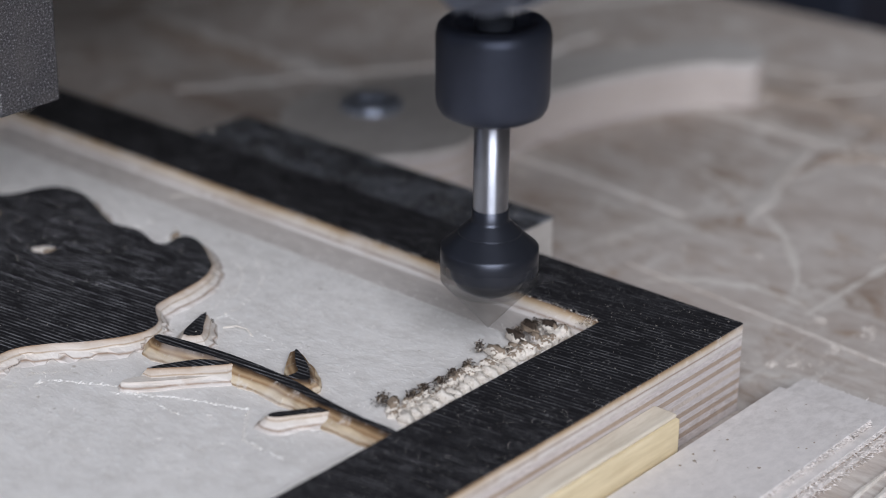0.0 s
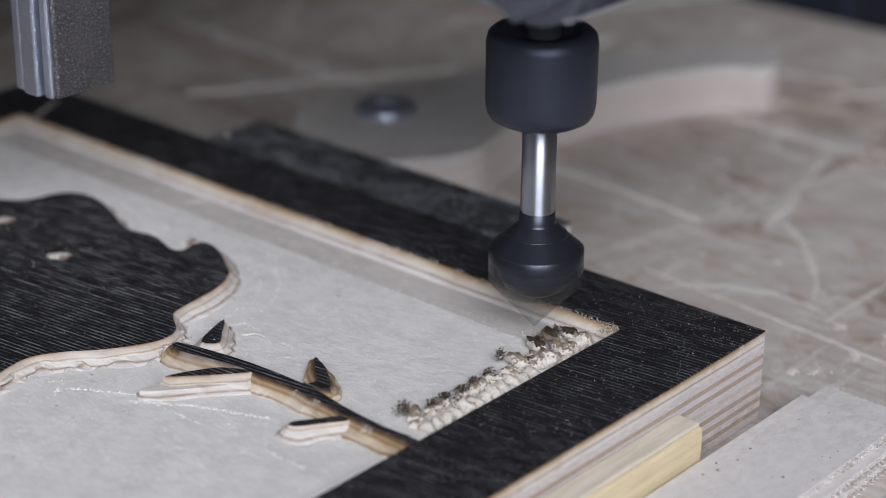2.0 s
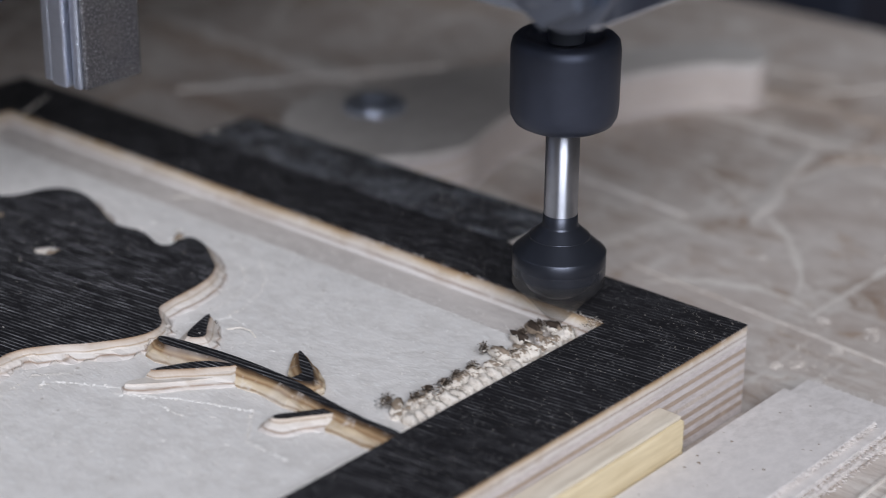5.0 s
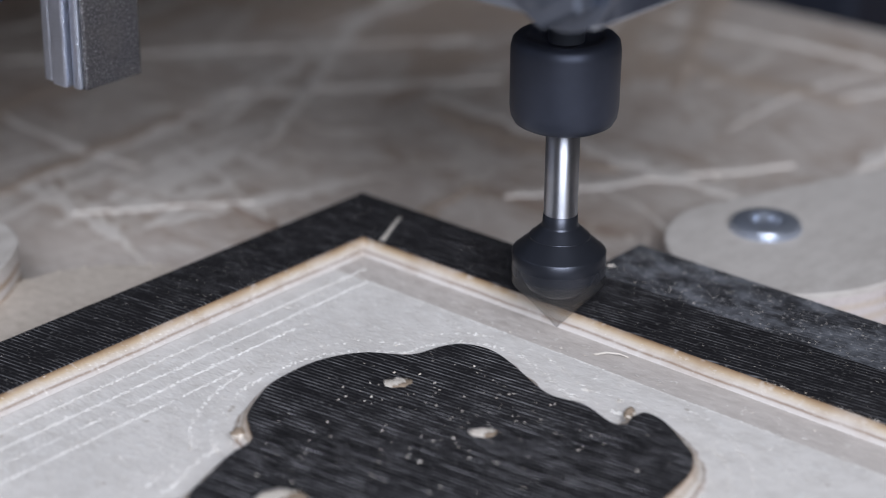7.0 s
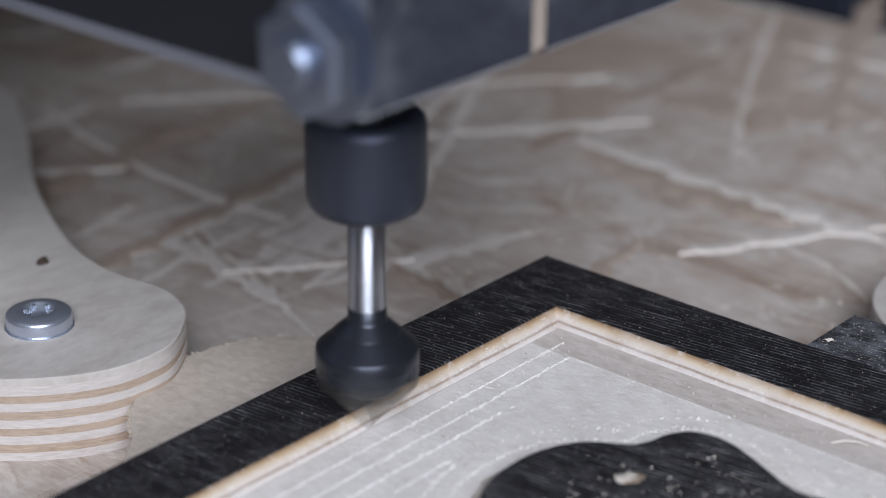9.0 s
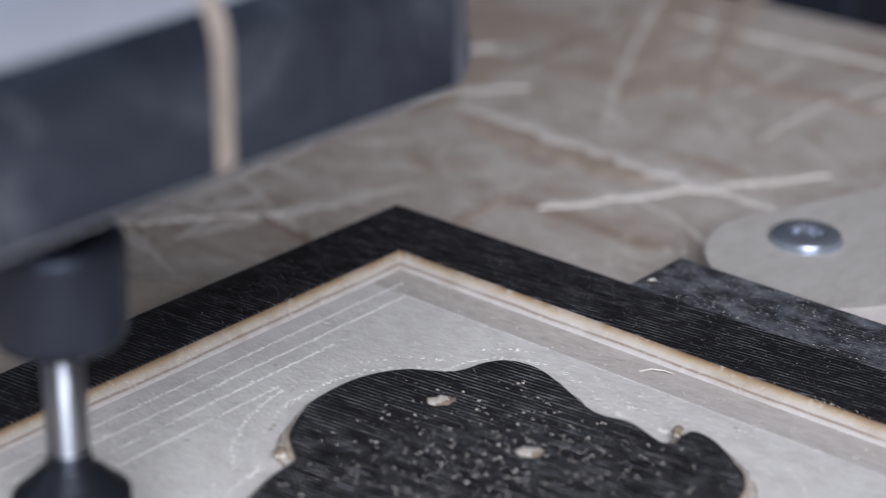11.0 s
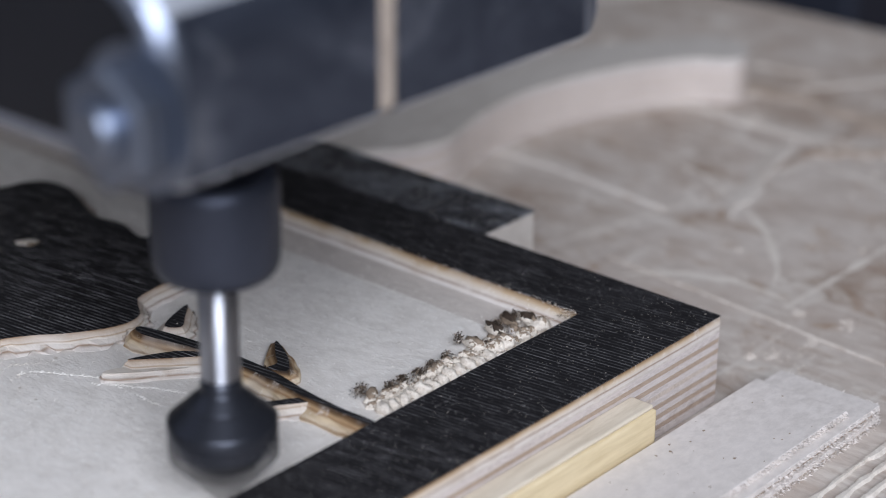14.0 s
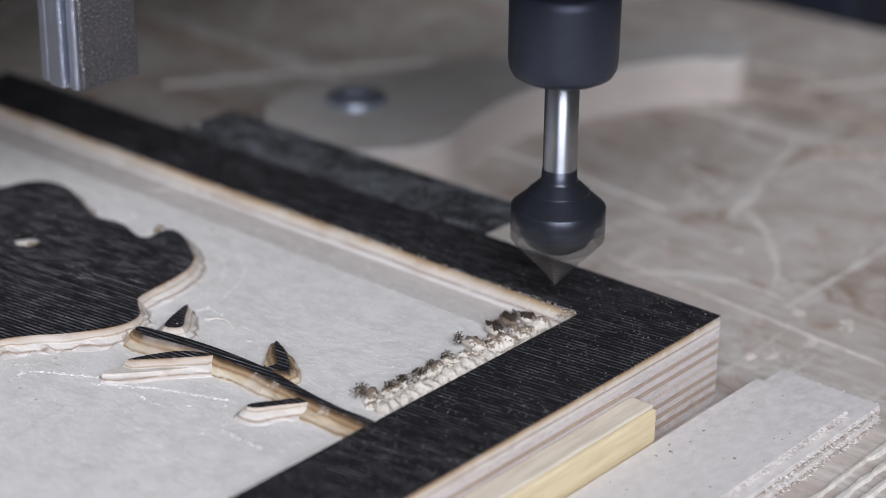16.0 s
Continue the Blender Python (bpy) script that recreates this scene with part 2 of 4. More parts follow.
HAMMERED = speckled_metal()
RIB = metal("bright_rolled_steel", (0.7, 0.74, 0.85), 0.4, 0.0004)
ROOM = wood("dim_plaster", (0.28, 0.26, 0.24), (0.22, 0.2, 0.18), (2, 2, 2))
DARK = wood("dark_floor", (0.03, 0.028, 0.026), (0.02, 0.018, 0.016), (3, 3, 3))
BROWN_BOARD = wood("brown_board", (0.16, 0.085, 0.04), (0.1, 0.05, 0.022), (10, 10, 10))


def swept_blur(name, col, alpha):
    m, n, l, b = mat(name, 0.4, 0.5)
    b.inputs["Base Color"].default_value = (*col, 1)
    b.inputs["Alpha"].default_value = alpha
    return m


SWEPT = swept_blur("spinning_edge", (0.055, 0.058, 0.07), 0.72)
SWEPT_LOW = swept_blur("spinning_lower_edge", (0.10, 0.098, 0.10), 0.45)
SWEPT_TIP = swept_blur("spinning_tip", (0.24, 0.22, 0.2), 0.22)


# ---- mesh helpers, in millimetres ----
def thing(name, at, label, category, group=""):
    ob = new(name)
    ob.matrix_basis = pose(*[c * MM for c in at])
    ob.empty_display_size = 0.01
    return tagged(ob, label, category, group)


def finish(bm, name, material, smooth=False):
    me = bpy.data.meshes.new(name)
    bmesh.ops.scale(bm, vec=(MM, MM, MM), verts=bm.verts)
    bmesh.ops.recalc_face_normals(bm, faces=bm.faces)
    bm.to_mesh(me)
    bm.free()
    for m in material if isinstance(material, (list, tuple)) else [material]:
        me.materials.append(m)
    if smooth:
        for p in me.polygons:
            p.use_smooth = True
    return me


def part(name, bm, material, parent, label="", at=(0, 0, 0), smooth=False):
    ob = new(name, finish(bm, name, material, smooth))
    ob.parent = parent
    ob.location = [c * MM for c in at]
    if label:
        tagged(ob, label)
    return ob


def box(x0, x1, y0, y1, z0, z1, bevel=0.0, seg=2):
    bm = bmesh.new()
    bmesh.ops.create_cube(bm, size=1)
    bmesh.ops.scale(bm, vec=(x1 - x0, y1 - y0, z1 - z0), verts=bm.verts)
    bmesh.ops.translate(bm, vec=((x0 + x1) / 2, (y0 + y1) / 2, (z0 + z1) / 2), verts=bm.verts)
    if bevel:
        bmesh.ops.bevel(bm, geom=bm.edges[:], offset=bevel, segments=seg, affect="EDGES", profile=0.5)
    return bm


def turned(profile, seg=64, caps=True):
    """A body turned about z from (radius, height) pairs."""
    bm = bmesh.new()
    rings = []
    for r, z in profile:
        if r < 1e-4:
            rings.append([bm.verts.new((0, 0, z))])
        else:
            rings.append([bm.verts.new((r * math.cos(2 * math.pi * i / seg), r * math.sin(2 * math.pi * i / seg), z)) for i in range(seg)])
    for a, b in zip(rings, rings[1:]):
        for i in range(seg):
            j = (i + 1) % seg
            q = [a[i % len(a)], a[j % len(a)], b[j % len(b)], b[i % len(b)]]
            q = list(dict.fromkeys(q))
            if len(q) > 2:
                bm.faces.new(q)
    for ring, flip in ((rings[0], True), (rings[-1], False)):
        if caps and len(ring) > 2:
            bm.faces.new(ring[::-1] if flip else ring)
    return bm


def smooth_loop(pts, per=5):
    """A closed smooth outline through its corner points."""
    out, k = [], len(pts)
    for i in range(k):
        p0, p1, p2, p3 = (Vector(pts[(i + j - 1) % k]) for j in range(4))
        for s in range(per):
            t = s / per
            out.append(0.5 * ((2 * p1) + (p2 - p0) * t + (2 * p0 - 5 * p1 + 4 * p2 - p3) * t * t + (3 * p1 - p0 - 3 * p2 + p3) * t ** 3))
    return out


def area2(loop):
    return sum(a.x * b.y - b.x * a.y for a, b in zip(loop, loop[1:] + loop[:1]))


def grown(loop, d):
    """The outline moved outwards by d; where it would fold over, it is bridged."""
    sign = -1 if area2(loop) < 0 else 1
    out, k = [], len(loop)
    for i in range(k):
        e = loop[(i + 1) % k] - loop[i - 1]
        e = e.normalized() if e.length > 1e-6 else Vector((1, 0))
        out.append(loop[i] + Vector((e.y, -e.x)) * d * sign)
    if k > 20 and d > 0.5:
        good = [i for i in range(k) if min((out[i] - q).length for q in loop) > d * 0.93]
        if len(good) > 2:
            for a, b in zip(good, good[1:] + [good[0] + k]):
                for j in range(a + 1, b):
                    out[j % k] = out[a].lerp(out[b % k], (j - a) / (b - a))
    return out


def prism(loops, cap_material=0, side_material=0, bottom=True):
    """A solid through outlines [(points, z), ...], from the top down."""
    bm = bmesh.new()
    rings = [[bm.verts.new((p[0], p[1], z)) for p in pts] for pts, z in loops]
    top = bm.faces.new(rings[0])
    top.material_index = cap_material
    for a, b in zip(rings, rings[1:]):
        for i in range(len(a)):
            j = (i + 1) % len(a)
            bm.faces.new((a[i], a[j], b[j], b[i])).material_index = side_material
    if bottom:
        bm.faces.new(rings[-1][::-1]).material_index = side_material
    bmesh.ops.triangulate(bm, faces=[f for f in bm.faces if len(f.verts) > 4])
    return bm


def ring(outer, inner_top, inner_low, z1, z0, r_top=1.0, r_low=1.0):
    """A rectangular frame layer; rectangles are (x0, x1, y0, y1)."""
    def rect(q):
        x0, x1, y0, y1 = q
        return [(x0, y0), (x1, y0), (x1, y1), (x0, y1)]
    bm = bmesh.new()
    ot, it = [[bm.verts.new((*p, z1)) for p in rect(q)] for q in (outer, inner_top)]
    ol, il = [[bm.verts.new((*p, z0)) for p in rect(q)] for q in (outer, inner_low)]
    for i in range(4):
        j = (i + 1) % 4
        bm.faces.new((ot[i], ot[j], it[j], it[i]))
        bm.faces.new((ol[i], ol[j], ot[j], ot[i]))
        bm.faces.new((it[i], it[j], il[j], il[i]))
        bm.faces.new((il[i], il[j], ol[j], ol[i]))
    return bm


# ---- the room ----
def room():
    floor = new("floor", finish(box(-1900, 3000, -1900, 3000, -900, -860), "floor", DARK))
    tagged(floor, "dark workshop floor", "floor", kind="structure")
    ceiling = new("ceiling", finish(box(-1900, 3000, -1900, 3000, 1900, 1940), "ceiling", ROOM))
    tagged(ceiling, "dim plaster ceiling", "ceiling", kind="structure")
    for name, q in (("wall_north", (-1900, 3000, 3000, 3060)), ("wall_east", (3000, 3060, -1900, 3000)),
                    ("wall_south", (-1900, 3000, -1960, -1900)), ("wall_west", (-1960, -1900, -1900, 3000))):
        w = new(name, finish(box(*q, -860, 1900), name, ROOM))
        tagged(w, "dim workshop wall of greyish plaster", "wall", kind="structure")
    b = thing("cabinet", (1250, 420, -860), "dark brown wooden cabinet beyond the machine", "cabinet")
    part("body", box(-120, 330, -400, 185, 0, 720, 4), BROWN_BOARD, b)


room()

BED_THINGS = []
LOOSE = []
PUFFS = []


def on_bed(ob):
    BED_THINGS.append(ob)
    return ob


# ---- the machine's frame: table under the bed, gantry that carries the spindle ----
def frame_of_machine():
    t = thing("machine_table", (0, 0, -860), "plain brown wooden table under the sliding bed", "table")
    part("tabletop", box(-130, 490, 40, 860, 790, 819.5, 3), BROWN_BOARD, t)
    for x in (-110, 420):
        for y in (60, 790):
            part("leg", box(x, x + 50, y, y + 50, 0, 790, 2), BROWN_BOARD, t)
    g = thing("gantry", (0, 0, -860), "dark metal gantry standing astride the bed", "gantry")
    # the beam is out of view; its height is set to shade the far bed
    part("beam", box(-190, 690, 332, 430, 958, 1130, 3), NUT_BLACK, g)
    for x in (-210, 660):
        part("upright", box(x, x + 40, 365, 435, 0, 1120, 3), NUT_BLACK, g)


frame_of_machine()


# ---- the sliding bed ----
def bed():
    b = on_bed(thing("machine_bed", (0, 0, 0), "worn stained plywood machine bed crossed by pale milled grooves", "machine bed"))
    part("bed_board", box(-140, 513, 15, 1050, -18, 0, 0.8), BED, b)
    part("bed_carriage", box(-120, 500, 20, 1040, -40, -18.2, 1), PLY_BROWN, b, "lower striped bed board")
    laid = []

    def strip(name, pts, w, m=None):
        """A shallow milled pass with ragged, fading edges; each lies a hair above the one before."""
        laid.append(name)
        z = 0.03 + 0.0035 * len(laid)
        bm = bmesh.new()
        path = []
        for p, q in zip(pts, pts[1:]):
            p, q = Vector(p), Vector(q)
            k = max(1, int((q - p).length / (1.2 + 0.25 * w)))
            path += [p.lerp(q, i / k) for i in range(k)]
        path.append(Vector(pts[-1]))
        last, total = None, len(path) - 1
        for i, p in enumerate(path):
            d = (path[min(i + 1, total)] - path[max(i - 1, 0)]).normalized()
            side = Vector((-d.y, d.x))
            ends = min(1.0, 0.25 + 4 * min(i, total - i) / max(1, total))
            wide = [0.5 * w * ends * max(0.06, 1 + 1.5 * noise.noise((p.x * 0.21 + o, p.y * 0.21, w)) + 0.8 * noise.noise((p.x * 0.9 + o, p.y * 0.9, w))) for o in (0, 17)]
            row = [bm.verts.new((*(p + side * wide[0]), 0.015)), bm.verts.new((*(p + side * wide[0] * 0.5), z)),
                   bm.verts.new((*(p - side * wide[1] * 0.5), z)), bm.verts.new((*(p - side * wide[1]), 0.015))]
            if last:
                for a in range(3):
                    bm.faces.new((last[a], last[a + 1], row[a + 1], row[a]))
            last = row
        part(name, bm, m or GROOVE, b)
    def arc(cx, cy, r, a0, a1, k=24):
        return [(cx + r * math.cos(radians(a0 + (a1 - a0) * i / k)), cy + r * math.sin(radians(a0 + (a1 - a0) * i / k))) for i in range(k + 1)]
    strip("groove", arc(314, 206, 26, -25, 62), 1.6)
    strip("groove", [(333, 249.2), (361.7, 242.9), (420, 232)], 1.2)
    strip("groove", arc(300, 283, 92, -62, -12), 1.5)
    strip("groove", [(335, 194.6), (420, 194.4)], 1.4)
    strip("groove", [(414, 280), (405, 190)], 1.5)
    strip("groove", [(275, 494.2), (345, 463)], 1.9, GROOVE_FAINT)
    strip("groove", [(248.6, 441.9), (325, 429)], 1.6, GROOVE_FAINT)
    strip("groove", [(285.3, 477.9), (262, 419.2)], 1.2)
    strip("groove", [(314.1, 460.5), (296.3, 416.6)], 1.5)
    strip("groove", arc(300, 330, 95, 76, 20), 1.1, GROOVE_FAINT)
    strip("groove", arc(318, 378, 44, 30, -45), 1.4)
    strip("groove", [(400, 520), (470, 250)], 1.3, GROOVE_FAINT)
    strip("groove", [(300, 560), (440, 540)], 1.5, GROOVE_FAINT)
    strip("groove", [(330, 600), (350, 430)], 1.2)
    for pts, w, m in (([(258.5, 474.5), (309, 483.7), (331, 485)], 4.0, PASS_DUST), ([(278.1, 490.4), (306.9, 484.2)], 3.0, PASS_DUST), ([(264.3, 453.3), (300, 458), (330, 461)], 4.2, PASS_DUST),
                      ([(277.7, 438.3), (306.9, 429.5), (335, 420)], 5.0, PASS_DUST), ([(277.8, 487.5), (280.5, 456), (283, 441)], 1.4, GROOVE_DARK), ([(307.5, 457.7), (308.4, 430.9)], 1.4, GROOVE_DARK),
                      ([(321.7, 458.9), (322.6, 440.9)], 2.4, PASS_DUST), ([(262, 493), (284.2, 497.2)], 4.0, PASS_DUST), ([(327.8, 496.2), (334.7, 488.6)], 5.5, GROOVE), ([(345.7, 453.7), (356.2, 438.3)], 3.2, PASS_DUST),
                      ([(283, 450), (306, 441)], 6.0, PASS_DUST), ([(300, 470), (322, 468)], 4.0, GROOVE_FAINT), ([(330, 445), (345, 425)], 5.0, GROOVE_FAINT)):
        strip("groove", pts, w, m)
    random.seed(64)
    for k in range(12):
        x, y = random.gauss(304, 20), random.gauss(458, 16)
        a = radians(random.choice((0, 8, 90, 84, -35)) + random.gauss(0, 7))
        w = random.uniform(14, 34)
        d = (math.cos(a) * w, math.sin(a) * w)
        strip("groove", [(x - d[0], y - d[1]), (x, y + 0.05 * w), (x + d[0], y + d[1])], random.uniform(1.8, 4.5), PASS_DUST)
    # broad brown passes paint shade over the bed's far right
    for k in range(18):
        x, y = random.uniform(395, 505), random.uniform(430, 590)
        a = radians(random.choice((0, 90, 40)) + random.gauss(0, 9))
        w = random.uniform(16, 40)
        d = (math.cos(a) * w, math.sin(a) * w)
        strip("groove", [(x - d[0], y - d[1]), (x, y + 0.05 * w), (x + d[0], y + d[1])], random.uniform(8, 20), PASS_BROWN)
    random.seed(31)
    for k in range(42):
        x, y = random.uniform(235, 505), random.uniform(195, 780)
        a = radians(random.choice((0, 0, 90, 90, 38, -30)) + random.gauss(0, 7))
        w = random.uniform(8, 55)
        d = (math.cos(a) * w, math.sin(a) * w)
        bow = random.uniform(-0.12, 0.12) * w
        strip("groove", [(x + d[0] * t - d[1] / w * bow * (1 - t * t), y + d[1] * t + d[0] / w * bow * (1 - t * t)) for t in (-1, -0.6, -0.2, 0.2, 0.6, 1)],
              random.choice((0.8, 1.3, 2.0, 3.2)), random.choice((PASS_DUST, GROOVE_FAINT, GROOVE_FAINT, GROOVE_FAINT if 300 < x < 430 and y < 290 else GROOVE_DARK)))
    random.seed(77)
    for k in range(60):
        x, y = random.uniform(250, 500), random.uniform(200, 800)
        a = radians(random.choice((0, 90, 90, 25, -40)) + random.gauss(0, 5))
        w = random.uniform(20, 70)
        d = (math.cos(a) * w, math.sin(a) * w)
        strip("groove", [(x + d[0] * t, y + d[1] * t + (1 - t * t) * w * 0.03) for t in (-1, -0.5, 0, 0.5, 1)], random.uniform(2.2, 5.5) * (1 if k % 3 else 2.0), (GROOVE_FAINT if y < 300 else PASS_DUST) if k % 3 else PASS_BROWN)
    # more brown passes paint the light's falloff towards the far bed
    random.seed(52)
    for k in range(26):
        x, y = random.uniform(330, 500), random.uniform(490, 900)
        a = radians(random.choice((0, 0, 90, 35)) + random.gauss(0, 8))
        w = random.uniform(15, 60)
        d = (math.cos(a) * w, math.sin(a) * w)
        strip("groove", [(x + d[0] * t, y + d[1] * t + (1 - t * t) * w * 0.06) for t in (-1, -0.5, 0, 0.5, 1)], random.uniform(7, 16), PASS_BROWN)
    for k in range(9):
        y = 150 - 3.4 * k
        strip("groove", [(180, y), (520, y + 0.6 * (k % 3))], 1.2 + 0.5 * (k % 2))
    bm = bmesh.new()
    for x, y, r in ((315.6, 184.6, 2.2), (326.1, 182.1, 1.9), (337.2, 181.1, 2.6), (334.8, 190.9, 1.4), (312.0, 187.5, 1.3)):
        for i in range(34):
            q = Vector((random.gauss(x, r * 0.5), random.gauss(y, r * 0.45), 0.05))
            a, size = random.uniform(0, 6.28), random.uniform(0.2, 0.7)
            u = Vector((math.cos(a), math.sin(a), 0)) * size
            w = Vector((-u.y, u.x, 0)) * 0.4
            v = [bm.verts.new(c) for c in (q + u, q + w, q - u, q - w, q + Vector((0, 0, random.uniform(0.1, 0.4))))]
            for k in range(4):
                bm.faces.new((v[k], v[(k + 1) % 4], v[4]))
    tagged(part("torn_wood", bm, GROOVE_FAINT, b, "torn whitish wood spots"), kind="stuff")
    # stop plate in front of the panel
    plate = on_bed(thing("stop_plate", (0, 0, 0), "whitish plywood stop plate with a stepped splintered edge", "plywood plate"))
    part("face_ply", box(146, 295.2, 156.9, 175.9, 4.6, 6.0, 0.15), WHITE_PLY, plate)
    for k, m in enumerate((WHITE_PLY, PLY_BROWN, WHITE_PLY, PLY_MID)):
        part("ply", box(145, 303.5 - 0.6 * (k % 2), 154.9 + 0.7 * (k % 2), 175.8, 3.45 - 1.13 * k, 4.55 - 1.13 * k, 0.08, 1), m, plate)
    random.seed(5)
    bm = bmesh.new()
    for i in range(4200):
        side = random.random()
        if side < 0.3:
            p = Vector((random.uniform(235, 295), 156.9, random.uniform(4.6, 6.0)))
            out = Vector((0, -1, 0))
        elif side < 0.85:
            p = Vector((random.uniform(235, 303.5), 155.0, random.uniform(0.0, 4.6)))
            out = Vector((0, -1, 0))
        else:
            p = Vector((303.5, random.uniform(155, 175), random.uniform(0.1, 4.5)))
            out = Vector((1, 0, 0))
        along = Vector((out.y, out.x, 0))
        d = (along * random.uniform(-1, 1) + Vector((0, 0, random.uniform(-0.5, 0.5)))) * random.uniform(0.1, 0.35)
        t = out * random.uniform(0.05, 0.9) + along * random.uniform(-0.4, 0.4) + Vector((0, 0, random.uniform(-0.25, 0.35)))
        v = [bm.verts.new(q) for q in (p - d, p + d, p + t)]
        bm.faces.new(v)
    specks = bmesh.new()
    for i in range(46):
        q = Vector((random.uniform(200, 294), random.uniform(158, 175), 6.0))
        r = random.choice((0.12, 0.16, 0.22, 0.35))
        v = [specks.verts.new(q + Vector((math.cos(a) * r * random.uniform(0.6, 1.3), math.sin(a) * r * random.uniform(0.6, 1.3), 0.01))) for a in (0, 1.3, 2.5, 3.8, 5.0)]
        top = specks.verts.new(q + Vector((0, 0, 0.12)))
        for k in range(5):
            specks.faces.new((v[k], v[(k + 1) % 5], top))
    tagged(part("dark_grit", specks, SCORCHED, plate, "dark brown grit"), kind="stuff")
    tagged(part("splinter_fringe", bm, WHITE_PLY, plate, "fuzzy white splinters"), kind="stuff")


# ---- the carved panel ----
OUTER = (141.5, 291.9, 182.5, 386.3)
INNER = (160.2, 273.0, 204.9, 368.5)
TOP, POCKET, CHAMFER = 17.8, 14.9, 2.7


def inner_at(z):
    g = max(0.0, z - (TOP - CHAMFER))
    x0, x1, y0, y1 = INNER
    return (x0 - g, x1 + g, y0 - g, y1 + g)


def relief(name, outline, parent, per=5, chamfer=CHAMFER, top=TOP, foot=POCKET - 0.05, cap=0, label="", side=None, scallop=0.0):
    loop = smooth_loop(outline, per) if per > 1 else [Vector(p) for p in outline]
    if area2(loop) < 0:
        loop.reverse()
    slope = []
    for k in range(5):
        wob = 0.16 + 0.17 * k
        ring_k = [q + Vector((noise.noise((q.x * 0.45, q.y * 0.45, k * 0.7)), noise.noise((q.x * 0.45, q.y * 0.45, 9 + k * 0.7)))) * wob for q in grown(loop, chamfer * k / 4)]
        ring_k = [q + Vector((noise.noise((q.x * 0.17, q.y * 0.17, 3.1)), noise.noise((q.x * 0.17, q.y * 0.17, 7.7)))) * 0.22 * k for q in ring_k]
        if scallop and k > 1:
            run, bite = 0.0, []
            for i, q in enumerate(ring_k):
                run += (q - ring_k[i - 1]).length
                deep = max(0.0, 1 - abs(((run / 7.5 + 0.6 * noise.noise((q.x * 0.1, q.y * 0.1, 1.0))) % 1.0) - 0.5) * 6)
                near = min(1.0, max(0.0, (276 - q.y) / 4)) if q.x < 226 else 0.0
                bite.append(q + (loop[i] - q) * deep * near * scallop)
            ring_k = bite
        slope.append((ring_k, top - 0.2 - (chamfer - 0.05) * k / 4))
    bm = prism([(loop, top)] + slope + [([q for q in slope[-1][0]], foot)], cap, 1)
    return part(name, bm, [BLACK, side or CARVED], parent, label)


